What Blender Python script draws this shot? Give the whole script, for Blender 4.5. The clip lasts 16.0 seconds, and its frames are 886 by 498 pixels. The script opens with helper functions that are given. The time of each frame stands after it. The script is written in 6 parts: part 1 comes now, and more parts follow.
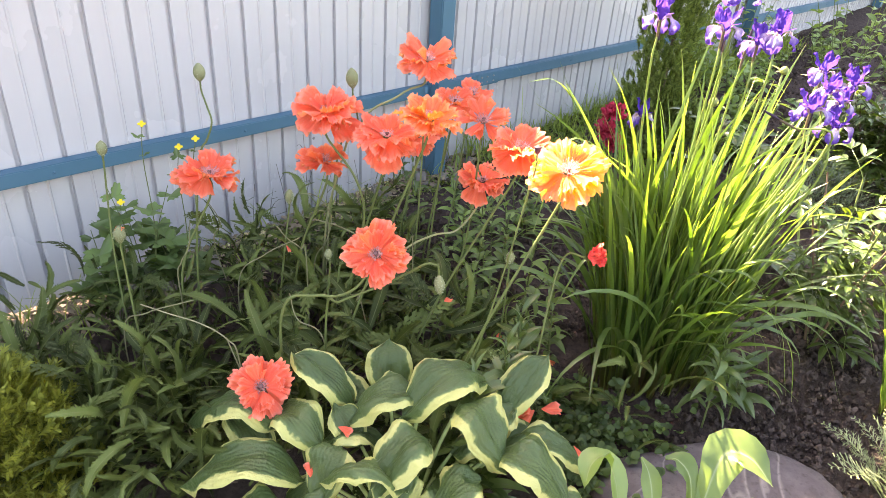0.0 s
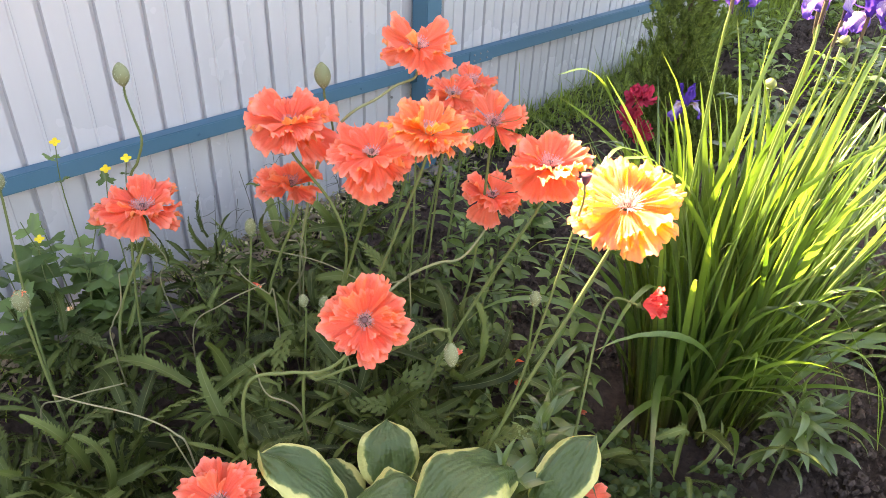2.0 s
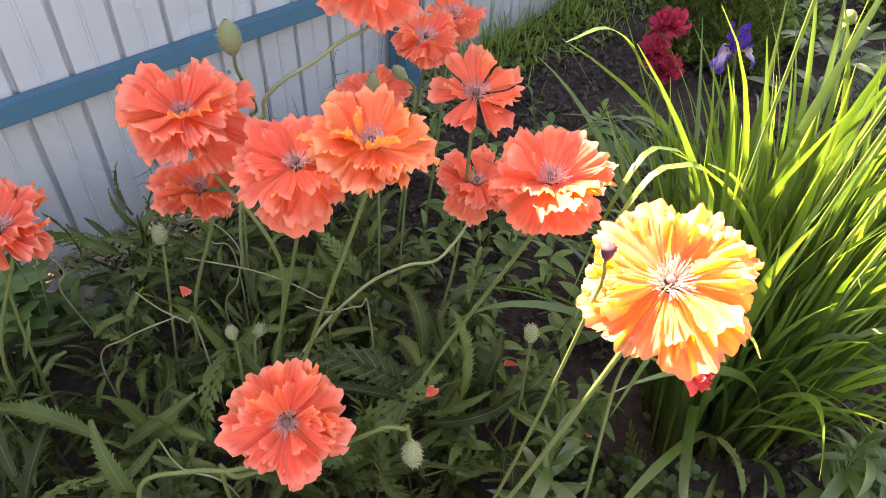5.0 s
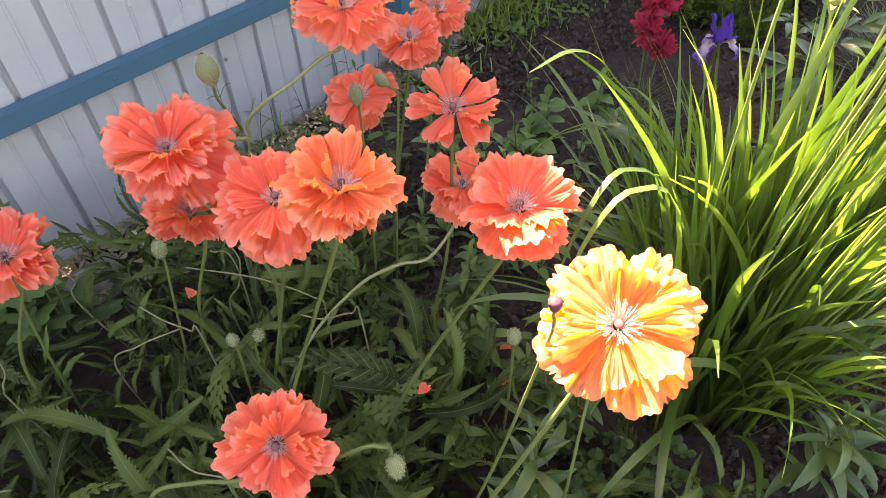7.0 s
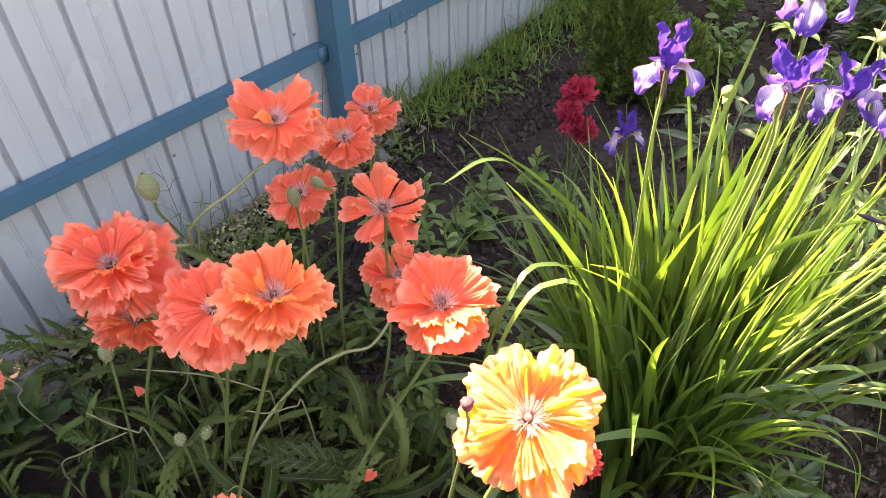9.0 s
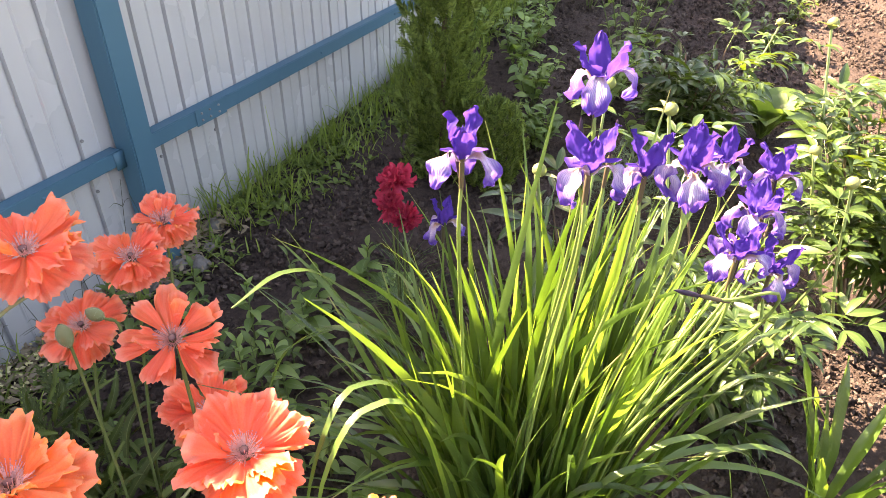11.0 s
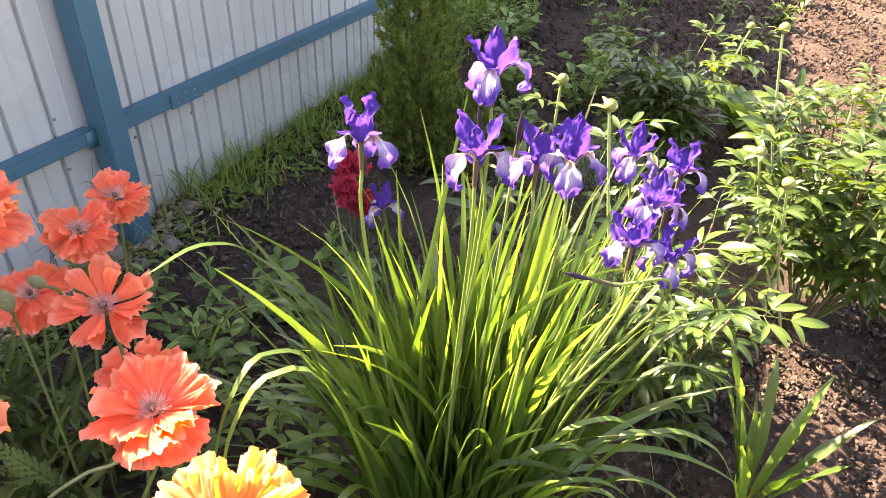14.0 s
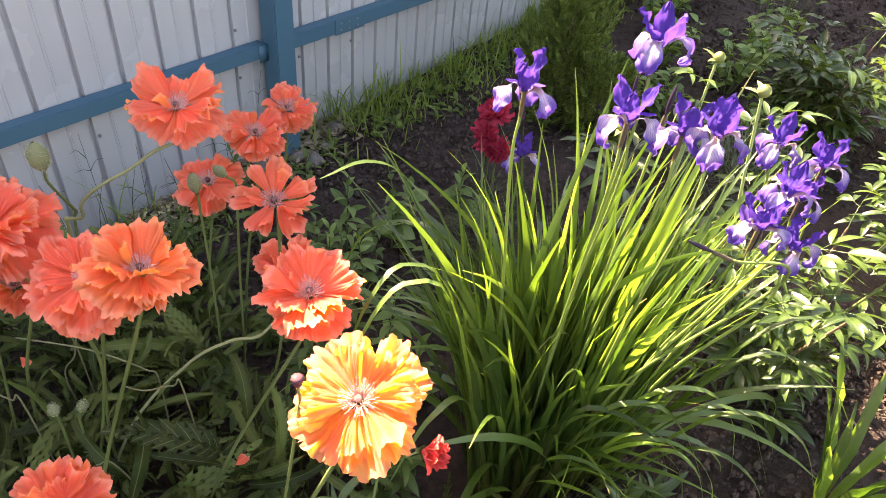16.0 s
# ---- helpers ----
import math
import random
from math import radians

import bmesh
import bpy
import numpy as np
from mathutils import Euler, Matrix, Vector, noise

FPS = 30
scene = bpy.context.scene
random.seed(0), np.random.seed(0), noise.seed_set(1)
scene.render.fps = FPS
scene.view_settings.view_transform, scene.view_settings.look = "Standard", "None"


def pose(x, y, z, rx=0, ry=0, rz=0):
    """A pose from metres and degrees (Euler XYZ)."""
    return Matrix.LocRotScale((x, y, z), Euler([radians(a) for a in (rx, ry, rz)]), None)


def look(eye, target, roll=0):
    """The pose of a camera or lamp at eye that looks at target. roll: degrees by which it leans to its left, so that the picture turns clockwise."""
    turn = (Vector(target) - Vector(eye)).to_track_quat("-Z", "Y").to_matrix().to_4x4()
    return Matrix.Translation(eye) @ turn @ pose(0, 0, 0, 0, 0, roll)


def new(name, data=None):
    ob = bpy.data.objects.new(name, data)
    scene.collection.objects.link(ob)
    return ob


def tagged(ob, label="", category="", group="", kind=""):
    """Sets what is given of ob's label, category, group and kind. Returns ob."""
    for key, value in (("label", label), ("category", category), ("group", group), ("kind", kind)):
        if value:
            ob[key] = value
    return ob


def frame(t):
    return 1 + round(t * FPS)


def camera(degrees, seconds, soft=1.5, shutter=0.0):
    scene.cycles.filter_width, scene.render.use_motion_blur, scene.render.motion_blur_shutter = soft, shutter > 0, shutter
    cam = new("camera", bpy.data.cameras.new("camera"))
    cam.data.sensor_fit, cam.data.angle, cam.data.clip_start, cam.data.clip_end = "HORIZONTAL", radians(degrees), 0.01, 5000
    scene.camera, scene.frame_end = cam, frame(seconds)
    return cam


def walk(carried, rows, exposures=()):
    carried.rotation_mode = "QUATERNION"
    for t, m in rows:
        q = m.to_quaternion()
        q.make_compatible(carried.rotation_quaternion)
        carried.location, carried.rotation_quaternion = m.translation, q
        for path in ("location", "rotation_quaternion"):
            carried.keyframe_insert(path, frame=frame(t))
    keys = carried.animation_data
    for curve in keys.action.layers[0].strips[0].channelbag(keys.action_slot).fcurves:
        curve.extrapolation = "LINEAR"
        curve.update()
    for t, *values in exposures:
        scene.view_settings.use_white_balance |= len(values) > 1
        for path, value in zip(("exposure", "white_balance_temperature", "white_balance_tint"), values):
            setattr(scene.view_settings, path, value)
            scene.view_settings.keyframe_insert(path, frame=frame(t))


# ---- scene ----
cam = camera(66.26, 16.0, soft=0.4)
# seconds, eye (m), yaw, pitch, roll (degrees)
ROWS = [
    (0.0, 0.035, 0.035, 1.338, 3.08, -29.36, -3.50),
    (0.5, 0.021, 0.136, 1.322, 4.30, -28.99, -3.67),
    (1.0, 0.028, 0.256, 1.305, 5.35, -30.27, -3.09),
    (1.5, 0.029, 0.334, 1.286, 2.30, -32.38, -3.35),
    (2.0, -0.016, 0.399, 1.284, 0.80, -31.91, -2.15),
    (2.5, -0.034, 0.444, 1.274, -1.21, -32.49, -3.20),
    (3.0, -0.019, 0.498, 1.257, -2.10, -31.89, -3.23),
    (3.5, 0.001, 0.594, 1.251, -0.93, -33.60, -3.38),
    (4.0, 0.014, 0.671, 1.246, -0.13, -35.86, -3.56),
    (4.2, 0.018, 0.698, 1.247, 0.18, -37.22, -3.08),
    (6.3, 0.064, 0.809, 1.334, -0.18, -45.21, 0.31),
    (6.5, 0.071, 0.811, 1.344, -0.10, -45.75, 0.65),
    (7.0, 0.088, 0.814, 1.364, 0.61, -46.43, 1.41),
    (7.5, 0.098, 0.814, 1.383, 0.45, -46.27, 0.85),
    (8.0, 0.112, 0.805, 1.413, 0.47, -46.22, 1.99),
    (8.5, 0.119, 0.791, 1.433, 0.25, -43.82, 2.19),
    (9.0, 0.135, 0.800, 1.440, -3.55, -41.41, 1.40),
    (9.2, 0.144, 0.815, 1.433, -5.41, -40.27, 1.01),
    (11.3, 0.228, 0.894, 1.405, -18.58, -34.59, -0.35),
    (11.5, 0.244, 0.894, 1.408, -19.34, -34.53, 0.09),
    (12.0, 0.271, 0.888, 1.417, -22.01, -33.49, 0.58),
    (12.5, 0.289, 0.875, 1.423, -24.13, -33.12, 0.52),
    (13.0, 0.299, 0.853, 1.419, -23.46, -33.76, -0.30),
    (13.5, 0.304, 0.834, 1.415, -20.61, -34.36, -1.08),
    (14.0, 0.296, 0.816, 1.421, -16.26, -35.25, -2.33),
    (14.5, 0.286, 0.798, 1.431, -12.78, -36.15, -2.39),
    (15.0, 0.274, 0.773, 1.445, -9.16, -36.60, -2.49),
    (15.5, 0.258, 0.757, 1.452, -5.92, -37.52, -3.20),
    (16.0, 0.245, 0.740, 1.457, -2.90, -40.00, -4.82),
]
EXPOSURES = [(0.0, 3.93, 9300, 20), (4.0, 3.60, 9300, 20), (7.0, 3.48, 9300, 20), (12.5, 3.50, 9300, 20), (16.0, 3.28, 9300, 20)]
walk(cam, [(t, pose(x, y, z, 90 + pitch, roll, yaw)) for t, x, y, z, yaw, pitch, roll in ROWS], EXPOSURES)

# ---- light: sun from behind the fence, clear sky ----
SUN_AZ, SUN_EL = radians(128), radians(44.0)
sun_way = Vector((math.cos(SUN_AZ) * math.cos(SUN_EL), math.sin(SUN_AZ) * math.cos(SUN_EL), math.sin(SUN_EL)))
sun_data = bpy.data.lights.new("sun", "SUN")
sun_data.energy, sun_data.angle, sun_data.color = 5.0, radians(0.55), (1.0, 0.93, 0.80)
new("sun", sun_data).matrix_world = look(sun_way * 40, (0, 0, 0))
world = bpy.data.worlds.new("sky")
scene.world = world
world.use_nodes = True
wn = world.node_tree.nodes
sky = wn.new("ShaderNodeTexSky")
sky.sky_type, sky.sun_disc = "NISHITA", False
sky.sun_elevation, sky.sun_rotation = SUN_EL, radians(90) - SUN_AZ
sky.dust_density = 2.0
world.node_tree.links.new(sky.outputs[0], wn["Background"].inputs[0])
wn["Background"].inputs[1].default_value = 0.085


# ---- materials ----
class Nodes:
    """A small writer of node materials."""

    def __init__(self, name):
        self.mat = bpy.data.materials.new(name)
        self.mat.use_nodes = True
        self.tree = self.mat.node_tree
        self.tree.nodes.clear()
        self.out = self.tree.nodes.new("ShaderNodeOutputMaterial")

    def add(self, kind, settings=None, **links):
        node = self.tree.nodes.new("ShaderNode" + kind)
        for key, value in (settings or {}).items():
            node.inputs[key].default_value = value
        for key, value in links.items():
            self.tree.links.new(value, node.inputs[key.replace("_", " ")])
        return node

    def link(self, a, b):
        self.tree.links.new(a, b)

    def coords(self, which="Object"):
        return self.tree.nodes.new("ShaderNodeTexCoord").outputs[which]

    def noise(self, scale, detail=3, rough=0.55, vec=None, distort=0.0):
        node = self.add("TexNoise", {"Scale": scale, "Detail": detail, "Roughness": rough, "Distortion": distort})
        self.link(vec or self.coords(), node.inputs["Vector"])
        return node.outputs["Fac"]

    def math(self, op, a, b=None, clamp=False):
        node = self.tree.nodes.new("ShaderNodeMath")
        node.operation, node.use_clamp = op, clamp
        for i, v in enumerate((a, b)):
            if v is None:
                continue
            if isinstance(v, (int, float)):
                node.inputs[i].default_value = v
            else:
                self.link(v, node.inputs[i])
        return node.outputs[0]

    def ramp(self, fac, *stops):
        node = self.tree.nodes.new("ShaderNodeValToRGB")
        el = node.color_ramp.elements
        while len(el) < len(stops):
            el.new(0.5)
        for e, (at, colour) in zip(el, stops):
            e.position, e.color = at, (*colour, 1) if len(colour) == 3 else colour
        self.link(fac, node.inputs[0])
        return node.outputs[0]

    def mix(self, fac, a, b, blend="MIX"):
        node = self.tree.nodes.new("ShaderNodeMix")
        node.data_type, node.blend_type = "RGBA", blend
        for socket, v in ((node.inputs[0], fac), (node.inputs[6], a), (node.inputs[7], b)):
            if isinstance(v, (int, float)):
                socket.default_value = v
            elif isinstance(v, tuple):
                socket.default_value = (*v, 1)
            else:
                self.link(v, socket)
        return node.outputs[2]

    def bump(self, height, strength=0.3, distance=0.002):
        node = self.add("Bump", {"Strength": strength, "Distance": distance})
        self.link(height, node.inputs["Height"])
        return node.outputs[0]

    def random(self):
        return self.tree.nodes.new("ShaderNodeObjectInfo").outputs["Random"]

    def island(self):
        return self.tree.nodes.new("ShaderNodeNewGeometry").outputs["Random Per Island"]

    def uv(self):
        node = self.add("SeparateXYZ")
        self.link(self.coords("UV"), node.inputs[0])
        return node.outputs[0], node.outputs[1]

    def shade(self, colour, rough=0.6, metal=0.0, spec=0.4, normal=None, through_colour=None, through_part=0.0, sheen=0.0):
        bs = self.add("BsdfPrincipled", {"Metallic": metal, "Specular IOR Level": spec, "Sheen Weight": sheen})
        for key, v in (("Base Color", colour), ("Roughness", rough)):
            if isinstance(v, tuple):
                bs.inputs[key].default_value = (*v, 1)
            elif isinstance(v, (int, float)):
                bs.inputs[key].default_value = v
            else:
                self.link(v, bs.inputs[key])
        if normal:
            self.link(normal, bs.inputs["Normal"])
        last = bs.outputs[0]
        if through_part:
            tr = self.add("BsdfTranslucent")
            if isinstance(through_colour, tuple):
                tr.inputs[0].default_value = (*through_colour, 1)
            else:
                self.link(through_colour, tr.inputs[0])
            mx = self.add("MixShader", {0: through_part})
            self.link(last, mx.inputs[1])
            self.link(tr.outputs[0], mx.inputs[2])
            last = mx.outputs[0]
        self.link(last, self.out.inputs[0])
        return self.mat


def leaf_mat(name, dark, light, glow, part_through=0.4, rough=0.5, veins=0.0, rib=None, spec=0.35, stuff=False):
    """Leaf: two greens mixed by grain and from leaf to leaf, a paler rib, cross veins, light through the blade."""
    n = Nodes(name)
    u, v = n.uv()
    rnd = n.island() if stuff else n.random()
    fac = n.math("ADD", n.math("MULTIPLY", n.noise(28), 0.45), n.math("SUBTRACT", n.math("MULTIPLY", rnd, 0.9), 0.15), True)
    col = n.mix(fac, tuple(c * 0.75 for c in dark), tuple(c * 1.1 for c in light))
    off = n.math("ABSOLUTE", n.math("SUBTRACT", u, 0.5))
    if rib:
        col = n.mix(n.ramp(off, (0.0, (1, 1, 1)), (0.05, (0, 0, 0))), col, rib)
    col = n.mix(n.ramp(n.noise(9, 4), (0.62, (0, 0, 0)), (0.75, (0.5, 0.5, 0.5))), col, tuple(min(1, c * 1.6) for c in light))
    height = n.noise(120)
    if veins:
        wave = n.math("SINE", n.math("MULTIPLY", n.math("SUBTRACT", v, n.math("MULTIPLY", off, 0.7)), veins))
        height = n.math("ADD", height, n.math("MULTIPLY", wave, 0.8))
    glow_col = n.mix(fac, tuple(c * 0.75 for c in glow), glow)
    return n.shade(col, rough, spec=spec, normal=n.bump(height, 0.35, 0.0015), through_colour=glow_col, through_part=part_through)


def blade_mat(name, stuff=False):
    """Sword leaf: fine lengthwise lines, reddish foot with painted-in shade above it, some withered tips."""
    n = Nodes(name)
    u, v = n.uv()
    rnd = n.island() if stuff else n.random()
    fac = n.math("ADD", n.math("MULTIPLY", n.noise(14), 0.4), n.math("SUBTRACT", n.math("MULTIPLY", rnd, 0.9), 0.14), True)
    col = n.mix(fac, (0.017, 0.044, 0.009), (0.104, 0.190, 0.042))
    lines = n.math("SINE", n.math("MULTIPLY", u, 75.0))
    col = n.mix(n.math("MULTIPLY", n.math("ADD", lines, 1.0), 0.13), col, (0.085, 0.115, 0.05))
    tip = n.math("MULTIPLY", n.ramp(v, (0.93, (0, 0, 0)), (1.0, (1, 1, 1))), n.ramp(rnd, (0.6, (0, 0, 0)), (0.62, (1, 1, 1))))
    col = n.mix(tip, col, (0.36, 0.26, 0.12))
    # Reddish foot, carried higher and darker to paint in the clump's shade.
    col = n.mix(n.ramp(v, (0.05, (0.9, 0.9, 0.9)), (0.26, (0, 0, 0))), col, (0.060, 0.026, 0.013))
    glow = n.mix(fac, (0.055, 0.145, 0.011), (0.440, 0.690, 0.072))
    return n.shade(col, 0.30, spec=0.8, normal=n.bump(lines, 0.25, 0.001), through_colour=glow, through_part=0.31)


def petal_mat(name, deep, pale, glow, part_through, lines=70.0, rim=None, rim_from=0.9):
    """Silky crinkled petal with fine veins that run from the base to the edge."""
    n = Nodes(name)
    u, v = n.uv()
    grain = n.noise(35, 4)
    fac = n.math("ADD", n.math("MULTIPLY", grain, 0.7), n.math("MULTIPLY", n.random(), 0.35), True)
    col = n.mix(fac, deep, pale)
    wav = n.math("SINE", n.math("ADD", n.math("MULTIPLY", u, lines), n.math("MULTIPLY", n.noise(60), 5.0)))
    col = n.mix(n.math("MULTIPLY", n.math("ADD", wav, 1.0), 0.08), col, tuple(c * 0.6 for c in deep))
    wide = n.math("SINE", n.math("ADD", n.math("MULTIPLY", u, lines * 0.31), n.math("MULTIPLY", n.noise(30), 7.0)))
    col = n.mix(n.math("MULTIPLY", n.math("ADD", wide, 0.2), 0.16, True), col, tuple(min(1, c * 1.7) for c in pale))
    if rim:
        edge = n.ramp(n.math("ADD", v, n.math("MULTIPLY", n.noise(50), 0.16)), (rim_from, (0, 0, 0)), (1.0, (0.7, 0.7, 0.7)))
        col = n.mix(edge, col, rim)
    height = n.math("ADD", n.math("ADD", n.math("MULTIPLY", wav, 0.5), n.math("MULTIPLY", wide, 1.1)), n.math("MULTIPLY", n.noise(60, 3), 0.35))
    return n.shade(col, 0.6, spec=0.15, normal=n.bump(height, 0.3, 0.002), through_colour=n.mix(fac, glow, tuple(min(1, c * 1.25) for c in glow)), through_part=part_through)


def hosta_mat():
    n = Nodes("hosta_leaf")
    u, v = n.uv()
    off = n.math("MULTIPLY", n.math("ABSOLUTE", n.math("SUBTRACT", u, 0.5)), 2.0)
    wob = n.math("ADD", off, n.math("MULTIPLY", n.math("SUBTRACT", n.noise(15, 4), 0.5), 0.95))
    wob = n.math("ADD", wob, n.math("MULTIPLY", n.ramp(v, (0.86, (0, 0, 0)), (1.0, (1, 1, 1))), 0.35))
    edge = n.ramp(wob, (0.70, (0, 0, 0)), (0.76, (1, 1, 1)))
    mid = n.ramp(wob, (0.62, (0, 0, 0)), (0.70, (0.55, 0.55, 0.55)))
    fac = n.math("ADD", n.math("MULTIPLY", n.noise(18), 0.5), n.math("MULTIPLY", n.random(), 0.5), True)
    green = n.mix(fac, (0.036, 0.072, 0.026), (0.085, 0.130, 0.044))
    cream = n.mix(n.noise(12), (0.40, 0.42, 0.12), (0.60, 0.58, 0.25))
    col = n.mix(mid, green, (0.15, 0.22, 0.075))
    col = n.mix(edge, col, cream)
    rib = n.math("SINE", n.math("ADD", n.math("MULTIPLY", n.math("ADD", off, n.math("MULTIPLY", v, 0.35)), 40.0), n.math("MULTIPLY", n.noise(22, 3), 4.0)))
    height = n.math("ADD", n.math("MULTIPLY", rib, 0.30), n.math("MULTIPLY", n.noise(95, 2), 3.4))
    return n.shade(col, 0.42, spec=0.45, normal=n.bump(height, 0.55, 0.003), through_colour=n.mix(edge, (0.22, 0.36, 0.08), (0.7, 0.7, 0.25)), through_part=0.22)


def soil_mat():
    n = Nodes("soil")
    big, small = n.noise(1.3, 5), n.noise(42, 6, 0.7)
    col = n.ramp(n.math("ADD", n.math("MULTIPLY", big, 0.45), n.math("MULTIPLY", small, 0.6)), (0.32, (0.027, 0.0190, 0.0175)), (0.55, (0.075, 0.053, 0.047)), (0.80, (0.125, 0.090, 0.080)))
    grit = n.ramp(n.noise(160, 2), (0.68, (0, 0, 0)), (0.74, (1, 1, 1)))
    col = n.mix(n.math("MULTIPLY", grit, 0.4), col, (0.10, 0.08, 0.07))
    height = n.math("ADD", n.math("MULTIPLY", n.noise(26, 6, 0.65), 1.0), n.math("MULTIPLY", n.noise(75, 6, 0.75), 0.9))
    return n.shade(col, 0.95, spec=0.15, normal=n.bump(height, 0.9, 0.02))


def clod_mat():
    n = Nodes("soil_clod")
    col = n.mix(n.island(), (0.036, 0.0255, 0.023), (0.130, 0.094, 0.081))
    col = n.mix(n.math("MULTIPLY", n.noise(120, 4), 0.6), col, (0.062, 0.048, 0.044))
    return n.shade(col, 0.95, spec=0.15, normal=n.bump(n.noise(150, 5), 0.8, 0.004))


def paint_mat(name, base, worn, rough=0.45, streak=0.4, scratch=(0.55, 0.53, 0.5)):
    """Painted sheet steel: dust, faint rain streaks, small scuffs."""
    n = Nodes(name)
    mp = n.add("Mapping", {"Scale": (14, 14, 1.1)})
    n.link(n.coords(), mp.inputs[0])
    rain = n.noise(1.0, 4, vec=mp.outputs[0])
    dust = n.noise(2.2, 5)
    col = n.mix(n.math("MULTIPLY", n.math("MULTIPLY", rain, dust), streak * 2.2, True), base, worn)
    spot = n.ramp(n.noise(75, 3), (0.72, (0, 0, 0)), (0.76, (1, 1, 1)))
    col = n.mix(n.math("MULTIPLY", spot, n.ramp(n.noise(3), (0.5, (0, 0, 0)), (0.7, (0.6, 0.6, 0.6)))), col, scratch)
    return n.shade(col, n.ramp(dust, (0.3, (rough - 0.1,) * 3), (0.7, (rough + 0.2,) * 3)), spec=0.4, normal=n.bump(n.noise(30, 2), 0.08, 0.002))


def stone_mat(name, a, b):
    n = Nodes(name)
    col = n.ramp(n.noise(14, 7, 0.65), (0.3, a), (0.7, b))
    vein = n.ramp(n.noise(2.6, 3, distort=0.9), (0.488, (0, 0, 0)), (0.5, (1, 1, 1)), (0.512, (0, 0, 0)))
    col = n.mix(n.math("MULTIPLY", vein, 0.40), col, (0.40, 0.34, 0.32))
    col = n.mix(n.math("MULTIPLY", n.ramp(n.noise(90, 3), (0.55, (0, 0, 0)), (0.75, (1, 1, 1))), 0.5), col, tuple(c * 0.45 for c in a))
    return n.shade(col, 0.85, spec=0.25, normal=n.bump(n.noise(45, 6, 0.7), 0.6, 0.008))


def plain_mat(name, a, b, rough=0.6, scale=60, through_part=0.0, glow=None, stuff=False, spec=0.3):
    n = Nodes(name)
    fac = n.math("ADD", n.math("MULTIPLY", n.noise(scale, 3), 0.6), n.math("MULTIPLY", n.island() if stuff else n.random(), 0.5), True)
    return n.shade(n.mix(fac, a, b), rough, spec=spec, normal=n.bump(n.noise(scale * 4), 0.3, 0.001), through_colour=glow or a, through_part=through_part)


M_SOIL, M_CLOD = soil_mat(), clod_mat()
M_SHEET = paint_mat("white_sheet_paint", (0.470, 0.472, 0.494), (0.352, 0.350, 0.365), 0.20, 0.35)
M_BLUE = paint_mat("blue_paint", (0.036, 0.122, 0.186), (0.056, 0.146, 0.208), 0.5, 0.5, (0.150, 0.180, 0.195))
M_BOLT = plain_mat("zinc", (0.30, 0.31, 0.33), (0.16, 0.15, 0.15), 0.5)
M_POPPY = petal_mat("poppy_petal", (0.97, 0.080, 0.060), (1.0, 0.215, 0.148), (1.0, 0.40, 0.08), 0.36, rim=(1.0, 0.35, 0.27))
# Coral petal shifted to orange: sun shining through one bowl, put into the colour.
M_ORANGE = petal_mat("backlit_poppy_petal", (0.98, 0.092, 0.056), (1.0, 0.250, 0.135), (1.0, 0.48, 0.05), 0.38, rim=(1.0, 0.39, 0.25))
# Coral petal again; sun yellow put into its glow, shaded coral into its rim.
M_SUNNY = petal_mat("sunlit_poppy_petal", (0.98, 0.088, 0.070), (1.0, 0.215, 0.150), (1.0, 0.78, 0.05), 0.50, rim=(1.0, 0.34, 0.27), rim_from=0.78)
M_FOLDED = petal_mat("folded_coral_petal", (0.88, 0.060, 0.072), (1.0, 0.160, 0.150), (0.95, 0.20, 0.10), 0.12)
M_STAMEN = plain_mat("stamen", (0.80, 0.40, 0.36), (0.90, 0.68, 0.62), 0.8, through_part=0.2, glow=(0.9, 0.4, 0.3))
M_ANTHER = plain_mat("anther", (0.34, 0.15, 0.15), (0.78, 0.52, 0.46), 0.9)
M_PODTOP = plain_mat("poppy_pod", (0.10, 0.045, 0.055), (0.22, 0.12, 0.11), 0.7)
M_PODDRY = plain_mat("plum_pod", (0.045, 0.012, 0.026), (0.10, 0.04, 0.055), 0.7)
M_STEM = plain_mat("poppy_stem", (0.075, 0.105, 0.030), (0.135, 0.168, 0.060), 0.6)
M_STEMDRY = plain_mat("pale_stem", (0.190, 0.205, 0.095), (0.30, 0.30, 0.16), 0.7)
M_STEMDEAD = plain_mat("dead_stem", (0.115, 0.120, 0.060), (0.25, 0.23, 0.14), 0.8, 25)
M_BUD = plain_mat("poppy_bud", (0.125, 0.145, 0.070), (0.225, 0.245, 0.140), 0.7)
M_HAIR = plain_mat("plant_hair", (0.36, 0.39, 0.26), (0.55, 0.56, 0.42), 0.6, through_part=0.4, glow=(0.8, 0.85, 0.6))
M_PLEAF = leaf_mat("poppy_leaf", (0.014, 0.026, 0.005), (0.100, 0.134, 0.036), (0.16, 0.21, 0.03), 0.10, 0.52, rib=(0.15, 0.17, 0.07), spec=0.2)
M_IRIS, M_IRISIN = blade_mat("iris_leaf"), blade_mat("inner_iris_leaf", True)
M_IRISSTEM = plain_mat("iris_stem", (0.150, 0.220, 0.060), (0.240, 0.330, 0.105), 0.5, through_part=0.2, glow=(0.380, 0.560, 0.090))
M_SPATHE = plain_mat("iris_spathe", (0.055, 0.030, 0.040), (0.13, 0.12, 0.05), 0.6, 30)
M_HOSTA = hosta_mat()
M_PETIOLE = plain_mat("leaf_stalk", (0.22, 0.30, 0.12), (0.34, 0.42, 0.18), 0.5)
